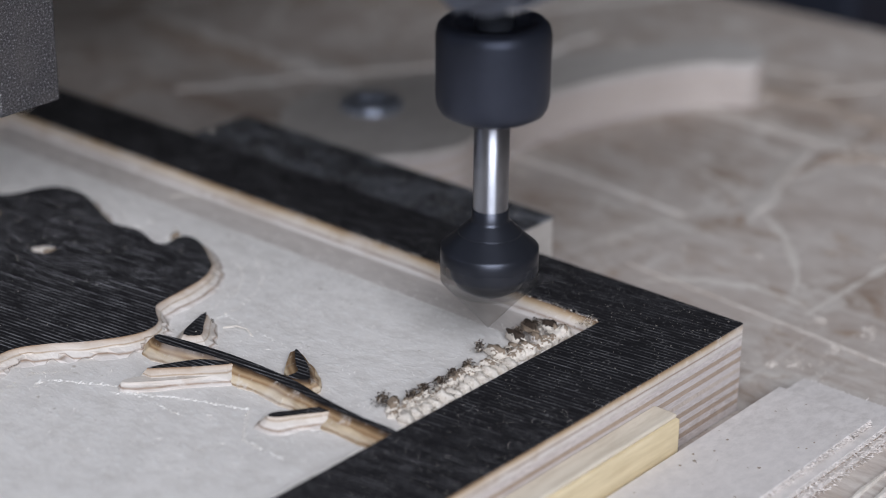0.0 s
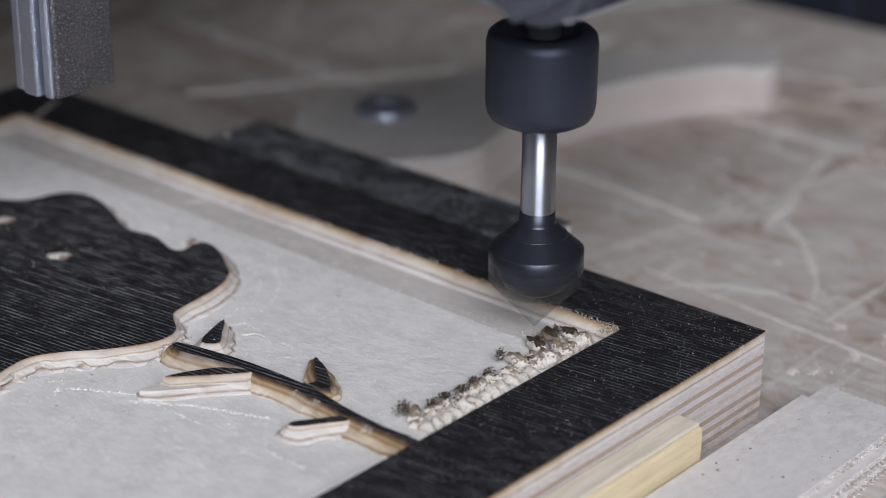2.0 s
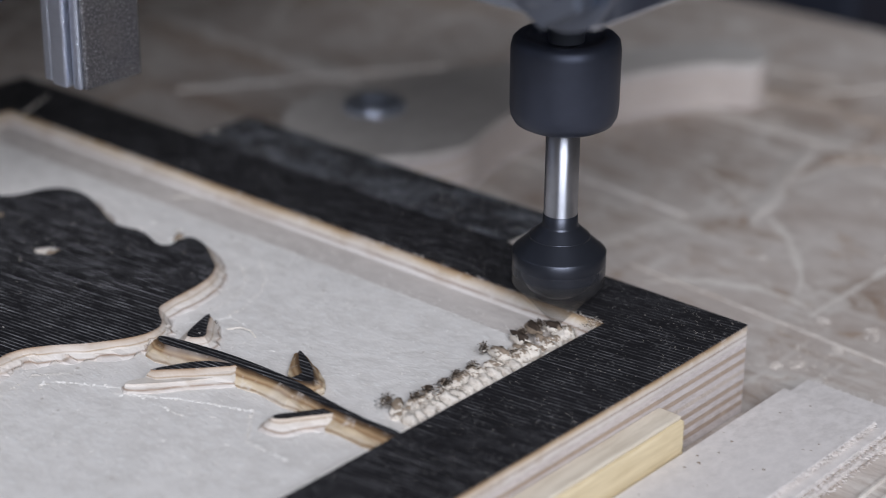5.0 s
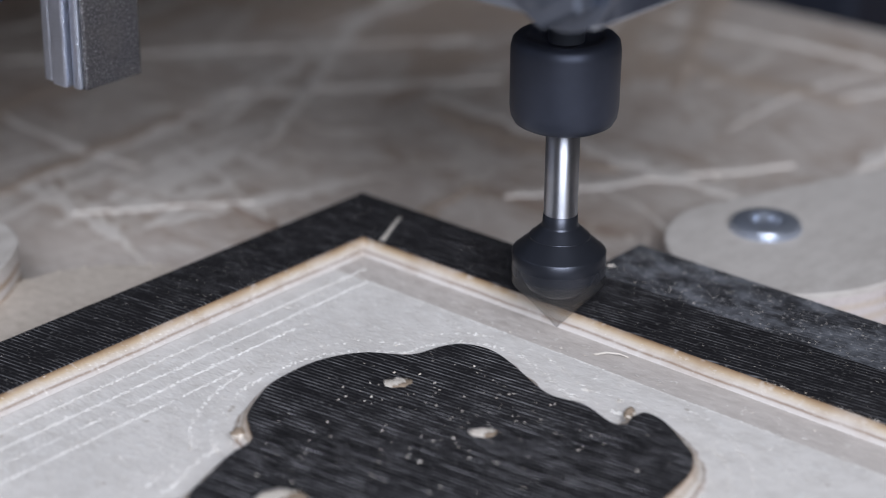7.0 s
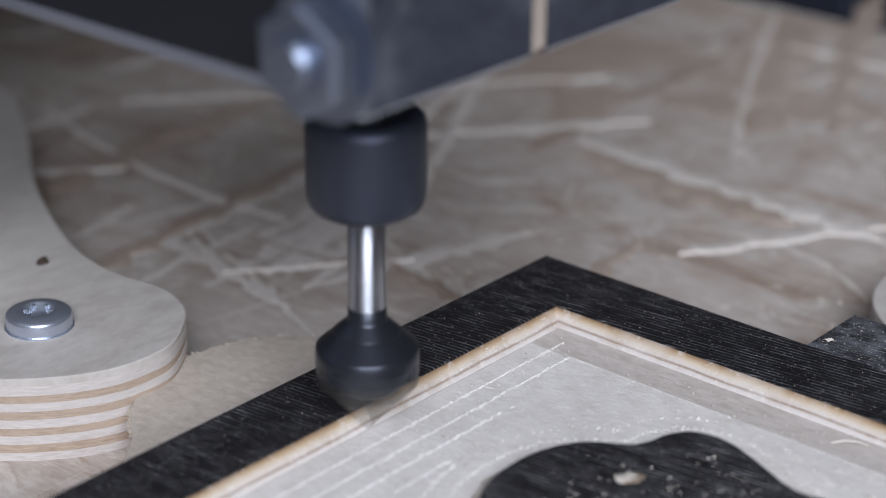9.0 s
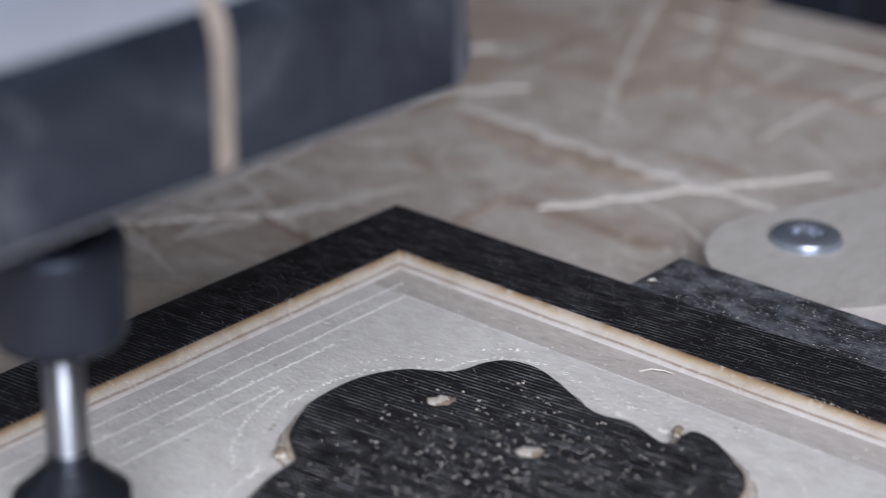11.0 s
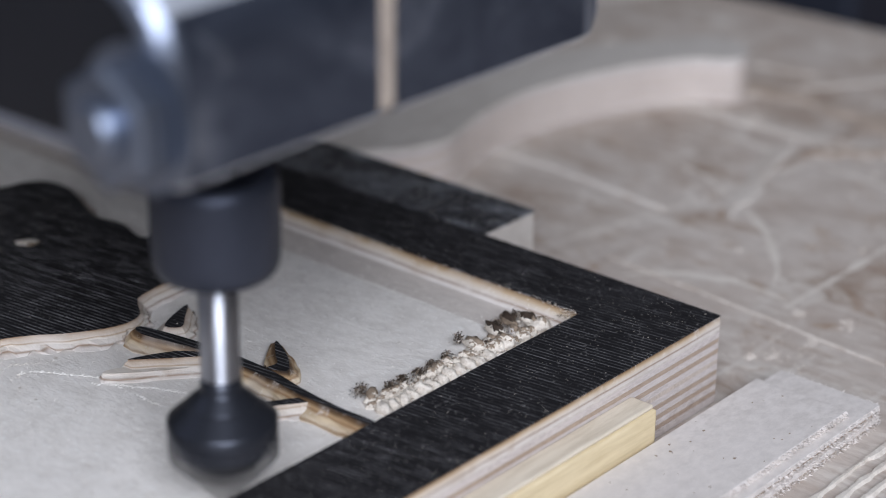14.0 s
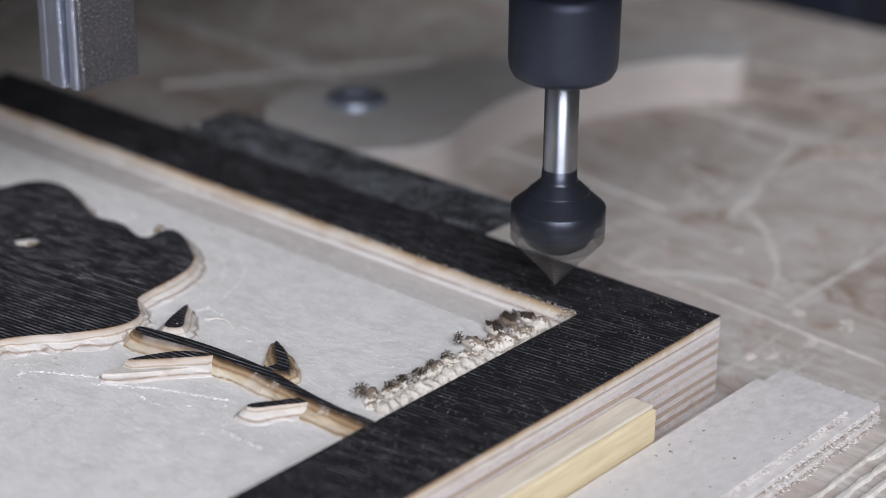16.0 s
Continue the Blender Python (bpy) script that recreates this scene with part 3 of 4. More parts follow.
def panel():
    p = on_bed(thing("carved_panel", (0, 0, 0), "black-faced plywood panel with a carved relief inside a raised border", "carved panel"))
    cuts = [TOP, 17.55, 16.3, 15.6, POCKET]
    for k, (z1, z0) in enumerate(zip(cuts, cuts[1:])):
        bm = ring(OUTER, inner_at(z1), inner_at(z0), z1, z0)
        if k == 0:
            part("border_facing", bm, BLACK_BORDER, p, "black grained border facing")
        else:
            m = CARVED_EDGE
            part("ply", bm, m, p)
    low = [POCKET, 14.5, 13.3, 12.4, 11.2, 10.2, 9.0, 8.1, 6.9, 5.9, 4.8, 3.8, 2.7, 1.7, 0.1]
    for k, (z1, z0) in enumerate(zip(low, low[1:])):
        part("ply" if k else "pocket_floor", box(*OUTER, z0, z1 - (0.01 if k else 0)), BAND_WOOD if k == 0 else (PLY_PALE if k % 2 else (PLY_MID if k == 6 else PLY_BROWN)), p)
    field = [(INNER[0] + 1, INNER[2] + 1), (264.3, INNER[2] + 1), (264.6, 300), (264.8, 359.4), (200, 359.6), (INNER[0] + 1, 359.2)]
    part("floor_field", prism([(field, POCKET + 0.22), (grown([Vector(q) for q in field], 0.3), POCKET - 0.05)]), FLOOR_WOOD, p, "whitish milled pocket floor")
    part("floor_band", box(INNER[0] + 0.5, 264.6, 359.8, 368.2, POCKET - 0.1, POCKET + 0.06), FLOOR_WOOD, p, "whitish milled pocket floor")
    crown = [(176.5, 314.7), (183.7, 322.5), (189.7, 324.8), (197.2, 327.3), (202.5, 328.0), (205.5, 331.5), (208.8, 335.1), (216.8, 339.1),
             (222.3, 340.1), (230.2, 339.7), (237.5, 336.2), (242.6, 329.3), (248.8, 327.3), (252.2, 324.7), (253.2, 319.7), (251.5, 313.7),
             (247.0, 302.6), (247.9, 295.6), (245.9, 288.6), (247.0, 286.3), (249.6, 286.9), (252.4, 286.0), (251.6, 281.4), (247.9, 275.3), (245.2, 271.8),
             (239.5, 268.9), (228.1, 267.2), (225.3, 265.4), (221.7, 261.0), (216.4, 260.6), (208.8, 264.6), (202.6, 269.7), (196.8, 272.2),
             (187.0, 270.7), (181.5, 272.3), (186.4, 276.8), (189.6, 281.4), (189.4, 286.4), (186.5, 291.4), (180.1, 292.9), (174.6, 295.5), (173.1, 303.5)]
    relief("crown", crown, p, 6, 2.5, label="black grained crown of the relief", scallop=0.9)
    for x, y, r in ((233, 323.8, 1.9), (229.2, 301.8, 1.8), (193, 312.1, 2.7)):
        bm = bmesh.new()
        bmesh.ops.create_uvsphere(bm, u_segments=14, v_segments=8, radius=r)
        for v in bm.verts:
            c = v.co.copy()
            v.co = Vector((c.x * 1.1 - c.y * 0.3, c.y * 1.15, c.z * 0.14)) * (1 + 0.5 * noise.noise(c * 1.1 + Vector((x, y, 0))) + 0.2 * noise.noise(c * 3))
        for f in bm.faces:
            c = f.calc_center_median()
            f.material_index = 1 if c.y < -0.35 * r + 0.5 * noise.noise(c * 2) else 0
        part("knot_hole", bm, [CHEWED, SCORCHED], p, "pale chewed hole", (x, y, TOP + 0.02), True)
    stem = [(218.9, 257.5), (221.1, 247.8), (222.1, 238.8), (222.2, 227.8), (220.8, 218.4), (220.2, 210.0), (220.4, 202.6), (219.1, 202.6),
            (219.0, 209.6), (219.1, 217.4), (219.8, 226.0), (220.0, 235.9), (219.1, 245.0), (216.9, 254.8)]
    relief("stem", stem, p, 3, 2.4, side=CARVED_BURNT)
    # fuzzy ridges left between the cutter's passes
    random.seed(21)
    fuzz = bmesh.new()

    def ridge(pts, w=0.5, h=0.3, gaps=0.25):
        show = True
        for i, q in enumerate(pts):
            if random.random() < 0.12:
                show = random.random() > gaps
            q = Vector(q)
            d = (Vector(pts[min(i + 1, len(pts) - 1)]) - Vector(pts[max(i - 1, 0)])).normalized()
            for k in range(4 if show else 1):
                c = q + d * random.uniform(-0.4, 0.4) + Vector((-d.y, d.x)) * random.gauss(0, 0.32 * w)
                a = math.atan2(d.y, d.x) + random.gauss(0, 0.6)
                u = Vector((math.cos(a), math.sin(a), 0)) * random.uniform(0.12, 0.5)
                e = Vector((-u.y, u.x, 0)).normalized() * random.uniform(0.05, 0.13)
                c3 = Vector((c.x, c.y, POCKET + 0.2))
                up = Vector((0, 0, h * random.uniform(0.2, 0.8)))
                fuzz.faces.new([fuzz.verts.new(v) for v in (c3 - u, c3 + e + up * 0.6, c3 + u + up, c3 - e)])
    def line(a, b, step=0.6):
        a, b = Vector(a), Vector(b)
        k = max(2, int((b - a).length / step))
        return [a.lerp(b, i / k) for i in range(k + 1)]
    big = smooth_loop(crown, 8)
    for g, w in ((5.8, 0.9), (9.5, 0.7)):
        loop = [q for q in grown(big, g)]
        loop = [q for q in loop if min((q - r).length for r in big) > g * 0.9 and q.x < 262 and 160.5 < q.x and q.y < 362 and not (q.y < 262 and q.x < 232) and not (q.y < 250)]
        runs, run = [], []
        for q in loop:
            if run and (q - run[-1]).length > 3:
                runs.append(run)
                run = []
            run.append(q)
        for run in runs + [run]:
            if len(run) > 3:
                ridge(run, w, 0.35)
    ridge(line((162, 359.4), (264, 359.4)), 0.6, 0.3, 0.1)
    ridge(line((264.4, 359), (264.3, 210)), 0.4, 0.15, 0.5)
    ridge(line((162, 355.2), (240, 355.4)), 0.5, 0.3, 0.2)
    ridge(line((162, 350.8), (222, 351.2)), 0.5, 0.3, 0.3)
    ridge(line((162, 363.8), (268, 363.8)), 0.5, 0.25, 0.3)
    ridge(line((202, 251), (208, 241)) + line((208, 241), (213, 229)) + line((213, 229), (205, 222)) + line((205, 222), (205, 213)), 0.6, 0.35, 0.3)
    ridge(line((198, 262), (204, 252)) + line((204, 252), (204, 236)), 0.6, 0.35, 0.3)
    ridge(line((229, 262), (236, 258)) + line((236, 258), (234, 240)), 0.4, 0.2, 0.5)
    for i in range(3600):
        q = Vector((random.uniform(162, 270), random.uniform(207, 366), POCKET + 0.2))
        a, size = random.uniform(0, 6.28), random.choice((0.15, 0.25, 0.4, 0.8))
        d = Vector((math.cos(a), math.sin(a), 0)) * size
        e = Vector((-d.y, d.x, 0)) * 0.12
        top = Vector((0, 0, random.uniform(0.08, 0.3)))
        v = [fuzz.verts.new(c) for c in (q - d, q + e + top, q + d, q - e + top)]
        fuzz.faces.new(v)
    # crumbs left on the sloping border
    for i in range(1500):
        u = random.random()
        q = Vector((161 + 112 * u, 368.8 + random.gauss(0.5, 0.5), 0)) if i % 3 else Vector((273.4 + random.gauss(0.3, 0.5), 206 + 160 * u, 0))
        depth = (q.y - 368.5) if i % 3 else (q.x - 273.0)
        q.z = POCKET + 0.3 + min(2.4, max(0.0, depth))
        t = Vector((random.uniform(-1, 1), random.uniform(-1, 1), random.uniform(0, 0.6))) * random.uniform(0.15, 0.45)
        e = Vector((random.uniform(-1, 1), random.uniform(-1, 1), random.uniform(-0.3, 0.3))) * 0.13
        fuzz.faces.new([fuzz.verts.new(v) for v in (q - e, q + e, q + t)])
    tagged(part("wood_fuzz", fuzz, FUZZ, p, "pale fuzzy ridges of milled wood"), kind="stuff")
    relief("thorn", [(221.8, 254.2), (225.0, 256.2), (230.8, 258.0), (226.6, 254.2), (223.6, 251.8)], p, 3, 2.5)
    relief("thorn", [(222.4, 229.0), (224.9, 229.0), (227.2, 231.8), (230.9, 235.4), (229.2, 231.6), (226.3, 227.6), (223.8, 225.6)], p, 3, 1.6, side=CARVED_BURNT)
    relief("leaf", [(208.6, 249.2), (213.0, 247.4), (217.4, 244.4), (219.6, 239.6), (215.3, 242.8), (211.5, 246.3)], p, 3, 2.2)
    relief("ridge", [(203.9, 250.4), (205.4, 250.6), (209.2, 248.6), (214.8, 244.0), (219.8, 239.6), (218.6, 238.9), (211.6, 243.4), (205.6, 248.4)], p, 3, 1.1, top=16.5, cap=1, label="pale rounded ridge beside the leaf")
    relief("bud", [(210.9, 222.2), (212.4, 222.3), (215.4, 220.2), (219.4, 217.4), (219.0, 215.6), (214.8, 218.4), (211.6, 220.6)], p, 4, 2.1, top=17.3)
    # chewed row of beads along the border, scorched on top
    random.seed(11)
    def lump(x, y, z, r, stretch, burn, mats, name="bead"):
        bm = bmesh.new()
        bmesh.ops.create_icosphere(bm, subdivisions=3, radius=r)
        off = Vector((x * 1.3, y, 0))
        for v in bm.verts:
            c = v.co * (1 + 0.45 * noise.noise(v.co * 0.9 + off) + 0.3 * noise.noise(v.co * 2.6 + off) + 0.16 * noise.noise(v.co * 6 + off))
            v.co = Vector((c.x * stretch[0], c.y * stretch[1], c.z * stretch[2]))
        for f in bm.faces:
            c = f.calc_center_median()
            f.material_index = 1 if c.z + 0.7 * noise.noise(c * 1.9 + off) > r * burn else 0
        return part(name, bm, mats, p, "chewed wood bead" if name == "bead" else "browned stub of wood", (x, y, z), True)
    for i in range(12):
        u = i / 11
        lump(227.5 + 27 * u + random.uniform(-0.2, 0.2), 206.5 + random.uniform(-0.2, 0.3), 15.2 + random.uniform(-0.1, 0.2), random.uniform(1.15, 1.35), (0.95, 1.45, 1.0), 2.0, [CHEWED, SCORCHED])
    for i in range(11):
        u = i / 10
        lump(256 + 16 * u + random.uniform(-0.6, 0.6), 206.9 + random.uniform(-0.4, 0.8), 15.5 + random.uniform(-0.1, 0.4), random.uniform(1.1, 1.7), (1.1, 1.2, 1.0), 0.8, [CHEWED, SCORCHED])
    for i in range(34):
        u = i / 33
        lump(227 + 30 * u + random.uniform(-0.6, 0.6), 209.0 + random.uniform(-0.6, 1.2), 15.3 + random.uniform(-0.3, 0.5), random.uniform(0.7, 1.1), (1.1, 1.1, 0.9), 0.75, [CHEWED, SCORCHED])
    # short stubs left standing, browned along their tops
    for x, y, z, r, turn_z, mats in ((255.6, 210.6, 16.3, 1.25, 80, [CHEWED, SCORCHED]), (262.4, 211.2, 16.3, 1.35, 75, [CHEWED, BURNT]), (266.6, 211.4, 16.7, 1.2, 70, [SCORCHED, BURNT]),
                                     (259.3, 208.6, 16.0, 1.2, 100, [CHEWED, SCORCHED]), (264.6, 208.4, 16.0, 1.2, 60, [WHITE_PLY, SCORCHED]), (229.0, 210.8, 15.8, 1.3, 30, [CHEWED, SCORCHED]),
                                     (269.8, 209.6, 16.4, 1.2, 80, [CHEWED, BURNT])):
        lump(x, y, z, r, (1.9, 0.85, 0.9), 0.45, mats, "stub").rotation_euler = (0, 0, radians(turn_z))
    for x, y, z, r, turn_z in ((188.6, 291.0, 16.2, 1.3, -40), (189.2, 285.0, 15.9, 1.3, -36), (187.0, 288.4, 15.6, 1.2, -40), (183.8, 293.6, 16.0, 1.3, -25), (186.4, 283.2, 15.5, 1.1, -30)):
        lump(x, y, z, r, (1.7, 0.9, 0.9), 0.55, [CHEWED, SCORCHED], "stub").rotation_euler = (0, 0, radians(turn_z))
    for x, y, z, r, turn_z in ((251.5, 288.7, 16.7, 1.1, 40), (204.6, 333.0, 16.3, 1.1, -60)):
        lump(x, y, z, r, (1.3, 0.9, 0.9), 0.3, [CHEWED, SCORCHED], "stub").rotation_euler = (0, 0, radians(turn_z))
    bm = bmesh.new()
    tufts = ((228.2, 212.4, 1.5, 2.4), (233.6, 210.6, 1.2, 1.2), (236.6, 210.4, 1.3, 1.5), (240.4, 210.2, 1.3, 1.3), (244.0, 210.2, 1.4, 1.5), (247.8, 210.2, 1.2, 2.0), (254.4, 213.0, 1.0, 2.3),
             (257.0, 208.6, 0.7, 1.2), (264.0, 212.4, 1.5, 1.3), (269.0, 212.0, 1.5, 1.5), (223.6, 230.6, 0.9, 0.8), (230.6, 256.8, 0.7, 0.6))
    for x, y, wide, tall in tufts:
        for i in range(int(270 * wide)):
            h = random.random()
            q = Vector((x + random.gauss(0, 0.62 * wide) * (1 - 0.4 * h), y + random.gauss(0, 0.5 * wide) * (1 - 0.4 * h), 15.9 + tall * h * random.uniform(0.6, 1.0)))
            t = Vector((random.uniform(-1, 1), random.uniform(-1, 1), random.uniform(-0.2, 1.0))) * random.uniform(0.15, 0.5)
            e = Vector((random.uniform(-1, 1), random.uniform(-1, 1), random.uniform(-1, 1))) * 0.17
            bm.faces.new([bm.verts.new(c) for c in (q - e, q + e, q + t)]).material_index = random.choice((0, 0, 0, 0, 1)) if h > 0.35 else random.choice((0, 0, 1, 2))
    for i in range(2600):
        q = Vector((random.uniform(226, 273), random.gauss(207.6, 1.3), random.uniform(15.4, 16.5)))
        t = Vector((random.uniform(-1, 1), random.uniform(-1, 1), random.uniform(-0.2, 0.8))) * random.uniform(0.2, 0.6)
        e = Vector((random.uniform(-1, 1), random.uniform(-1, 1), random.uniform(-1, 1))) * 0.13
        bm.faces.new([bm.verts.new(c) for c in (q - e, q + e, q + t)]).material_index = random.choice((2, 2, 2, 2, 1))
    # ragged upper edge of the slope near the corner
    for i in range(900):
        u = random.random() ** 1.6
        side_y = random.random() < 0.75
        q = Vector((275.6 + random.gauss(0, 0.35), 203 + 75 * u, 17.7)) if side_y else Vector((272 + 4 * random.random(), 204 + random.gauss(0, 0.9), 17.5))
        t = Vector((random.uniform(-1, 1), random.uniform(-1, 1), random.uniform(0.1, 0.7))) * random.uniform(0.15, 0.55)
        e = Vector((random.uniform(-1, 1), random.uniform(-1, 1), 0)) * 0.14
        bm.faces.new([bm.verts.new(c) for c in (q - e, q + e, q + t)]).material_index = random.choice((0, 1, 2, 2))
    tagged(part("scorched_fluff", bm, [BURNT, SCORCHED, CHEWED], p, "dark scorched splinters"), kind="stuff")
    # pale scratch over the border's corner
    bm = bmesh.new()
    a, b = Vector((276.0, 366.4)), Vector((287.5, 371.8))
    for i in range(9):
        q, t = a.lerp(b, i / 8), 0.55 - 0.04 * i
        bm.verts.new((q.x - 0.3 * t, q.y + t * random.uniform(0.7, 1.1), TOP + 0.06)), bm.verts.new((q.x + 0.3 * t, q.y - t, TOP + 0.06))
    bm.verts.ensure_lookup_table()
    for i in range(8):
        bm.faces.new([bm.verts[2 * i + k] for k in (0, 1, 3, 2)])
    chip = thing("wood_splinter", (0, 0, 0), "pale loose splinter lying on the black border", "wood splinter", "wood shavings")
    part("splinter", bm, CHEWED, chip)
    LOOSE.append(chip)


CARVED_EDGE = carved("scorched_chamfer", 0.0005, 0.55, True)


# ---- what holds the panel down ----
def clamp_top(outline, z0, z1, plies, parent, per=6, face=None, light=None, dark=None):
    loop = smooth_loop(outline, per)
    if area2(loop) < 0:
        loop.reverse()
    step = (z1 - z0) / plies
    for k in range(plies):
        g = 0.25 * math.sin(k * 2.3)
        def level(i):
            return z1 - i * step + (0.06 * step if i % 2 else 0.0) + 0.08 * math.sin(i * 1.9)
        hi, lo = (z1 if k == 0 else level(k)), (z0 if k == plies - 1 else level(k + 1))
        part("ply" if k else "face_ply", prism([(grown(loop, g * 0.3 - 0.3 if k == 0 else g * 0.3), hi), (grown(loop, g * 0.3), hi - 0.2), (grown(loop, g * 0.3), lo + 0.01)]),
             ((face or CLAMP_WOOD) if k == 0 else ((light or PLY_PALE) if k % 2 else (dark or PLY_MID))), parent)


def screw(at, r=6.0, side=2.6):
    s = on_bed(thing("pan_screw", at, "zinc-plated pan-head screw driven into a wooden clamp", "screw", "clamp screws"))
    dome = [((r - 0.9) + 0.9 * math.cos(radians(a)), side + 0.9 * math.sin(radians(a))) for a in (0, 25, 50, 75)]
    prof = [(r - 0.1, 0), (r, 0.3)] + dome + [(r * 0.7, side + 1.15), (r * 0.52, side + 1.3), (r * 0.46, side + 1.2), (r * 0.40, side + 0.1), (0, side)]
    part("head", turned(prof, 48), ZINC, s, smooth=True)
    part("rim", turned([(r - 0.2, -0.02), (r + 0.25, -0.02), (r + 0.25, 0.25), (r - 0.2, 0.3)], 48), ZINC, s, smooth=False)
    for k in range(6):
        a = radians(60 * k + 12)
        bm = box(-0.45, 0.45, -0.35, 0.35, 0, 1.15, 0.1, 1)
        bmesh.ops.rotate(bm, matrix=Matrix.Rotation(a, 3, "Z"), verts=bm.verts)
        part("drive_lobe", bm, ZINC, s, at=(r * 0.38 * math.cos(a), r * 0.38 * math.sin(a), side))


def clamps():
    strip = on_bed(thing("stop_strip", (0, 0, 0), "dusty black-faced plywood stop strip beside the panel", "wooden strip"))
    part("facing", box(292.6, 310.4, 240, 329, 16.3, 16.8, 0.15), BLACK_DUSTY, strip)
    part("strip_body", box(292.6, 310.4, 240.2, 328.6, 0.05, 16.29, 0.2), CLAMP_WOOD, strip)
    c = on_bed(thing("curved_clamp", (0, 0, 0), "curved birch plywood clamp with rounded end behind the strip", "clamp", "plywood clamps"))
    clamp_top([(316, 314), (319, 326), (328, 335), (340, 338.5), (352, 335), (366.8, 329.4), (388.7, 320.5), (408.9, 309.5), (429.4, 297.9), (445, 285), (443, 274),
               (433, 271), (425.9, 279.4), (412.4, 287.0), (395, 292.6), (380, 295.3), (366, 295), (352, 292), (338, 288.5), (325, 294), (317, 303)], 0.05, 12, 8, c)
    screw((343.8, 320.9, 12), 7.3, 0.9)
    c = on_bed(thing("curved_clamp", (0, 0, 0), "curved birch plywood clamp with rounded end beside the panel", "clamp", "plywood clamps"))
    clamp_top([(188, 433), (191.3, 426), (198.3, 419.4), (205, 415.4), (211.3, 413.8), (219.7, 414.3), (227.7, 419.3), (232.6, 424.6), (235.2, 432.8), (234, 446), (237, 461), (247, 482), (258, 500),
               (271, 517), (288, 548), (276, 565), (252, 556), (232, 520), (212, 488), (196, 462), (187, 445)], 0.05, 16, 10, c, light=CLAMP_PALE, dark=TAN_PLY)
    bm = bmesh.new()
    bmesh.ops.create_icosphere(bm, subdivisions=2, radius=1.0)
    for v in bm.verts:
        v.co = Vector((v.co.x * 1.3, v.co.y * 0.9, v.co.z * 1.1)) * (1 + 0.35 * noise.noise(v.co * 1.7))
    part("knot", bm, BURNT, c, "small dark knot standing proud", (227.5, 458.8, 16.2), True)
    screw((209.3, 437.5, 16), 6.0, 2.2)
    d = on_bed(thing("cam_disc", (0, 0, 0), "thin rounded plywood disc pressed against the panel", "plywood disc"))
    clamp_top([(227 + 30 * math.cos(radians(a)), 387.2 + 32 * math.sin(radians(a))) for a in range(4, 180, 16)], 0.05, 9, 5, d, 3, DISC_WOOD)
    random.seed(19)
    bm = bmesh.new()
    for i in range(420):
        a = radians(random.uniform(20, 178))
        rim = Vector((227 + 30.2 * math.cos(a), 387.2 + 32.2 * math.sin(a), random.uniform(7.4, 9.05)))
        out = Vector((math.cos(a), math.sin(a), random.uniform(-0.3, 0.5)))
        e = Vector((-math.sin(a), math.cos(a), 0)) * random.uniform(0.1, 0.4)
        bm.faces.new([bm.verts.new(v) for v in (rim - out * 0.3 - e, rim - out * 0.3 + e, rim + out * random.uniform(0.1, 0.7) + e * random.uniform(-1, 2))])
    tagged(part("splinter_fringe", bm, CREAM_WOOD, d, "pale splinters along the rim"), kind="stuff")
    y = on_bed(thing("spacer_strip", (0, 0, 0), "yellow pine spacer strip along the panel's edge", "wooden strip"))
    part("pine_core", box(150, 265.0, 177.0, 182.3, 0.05, 11.2, 0.5), YELLOW_WOOD, y)
    part("pale_top", box(150, 264.6, 177.5, 182.3, 11.22, 12.1, 0.4), CREAM_WOOD, y, "pale planed top of the strip")


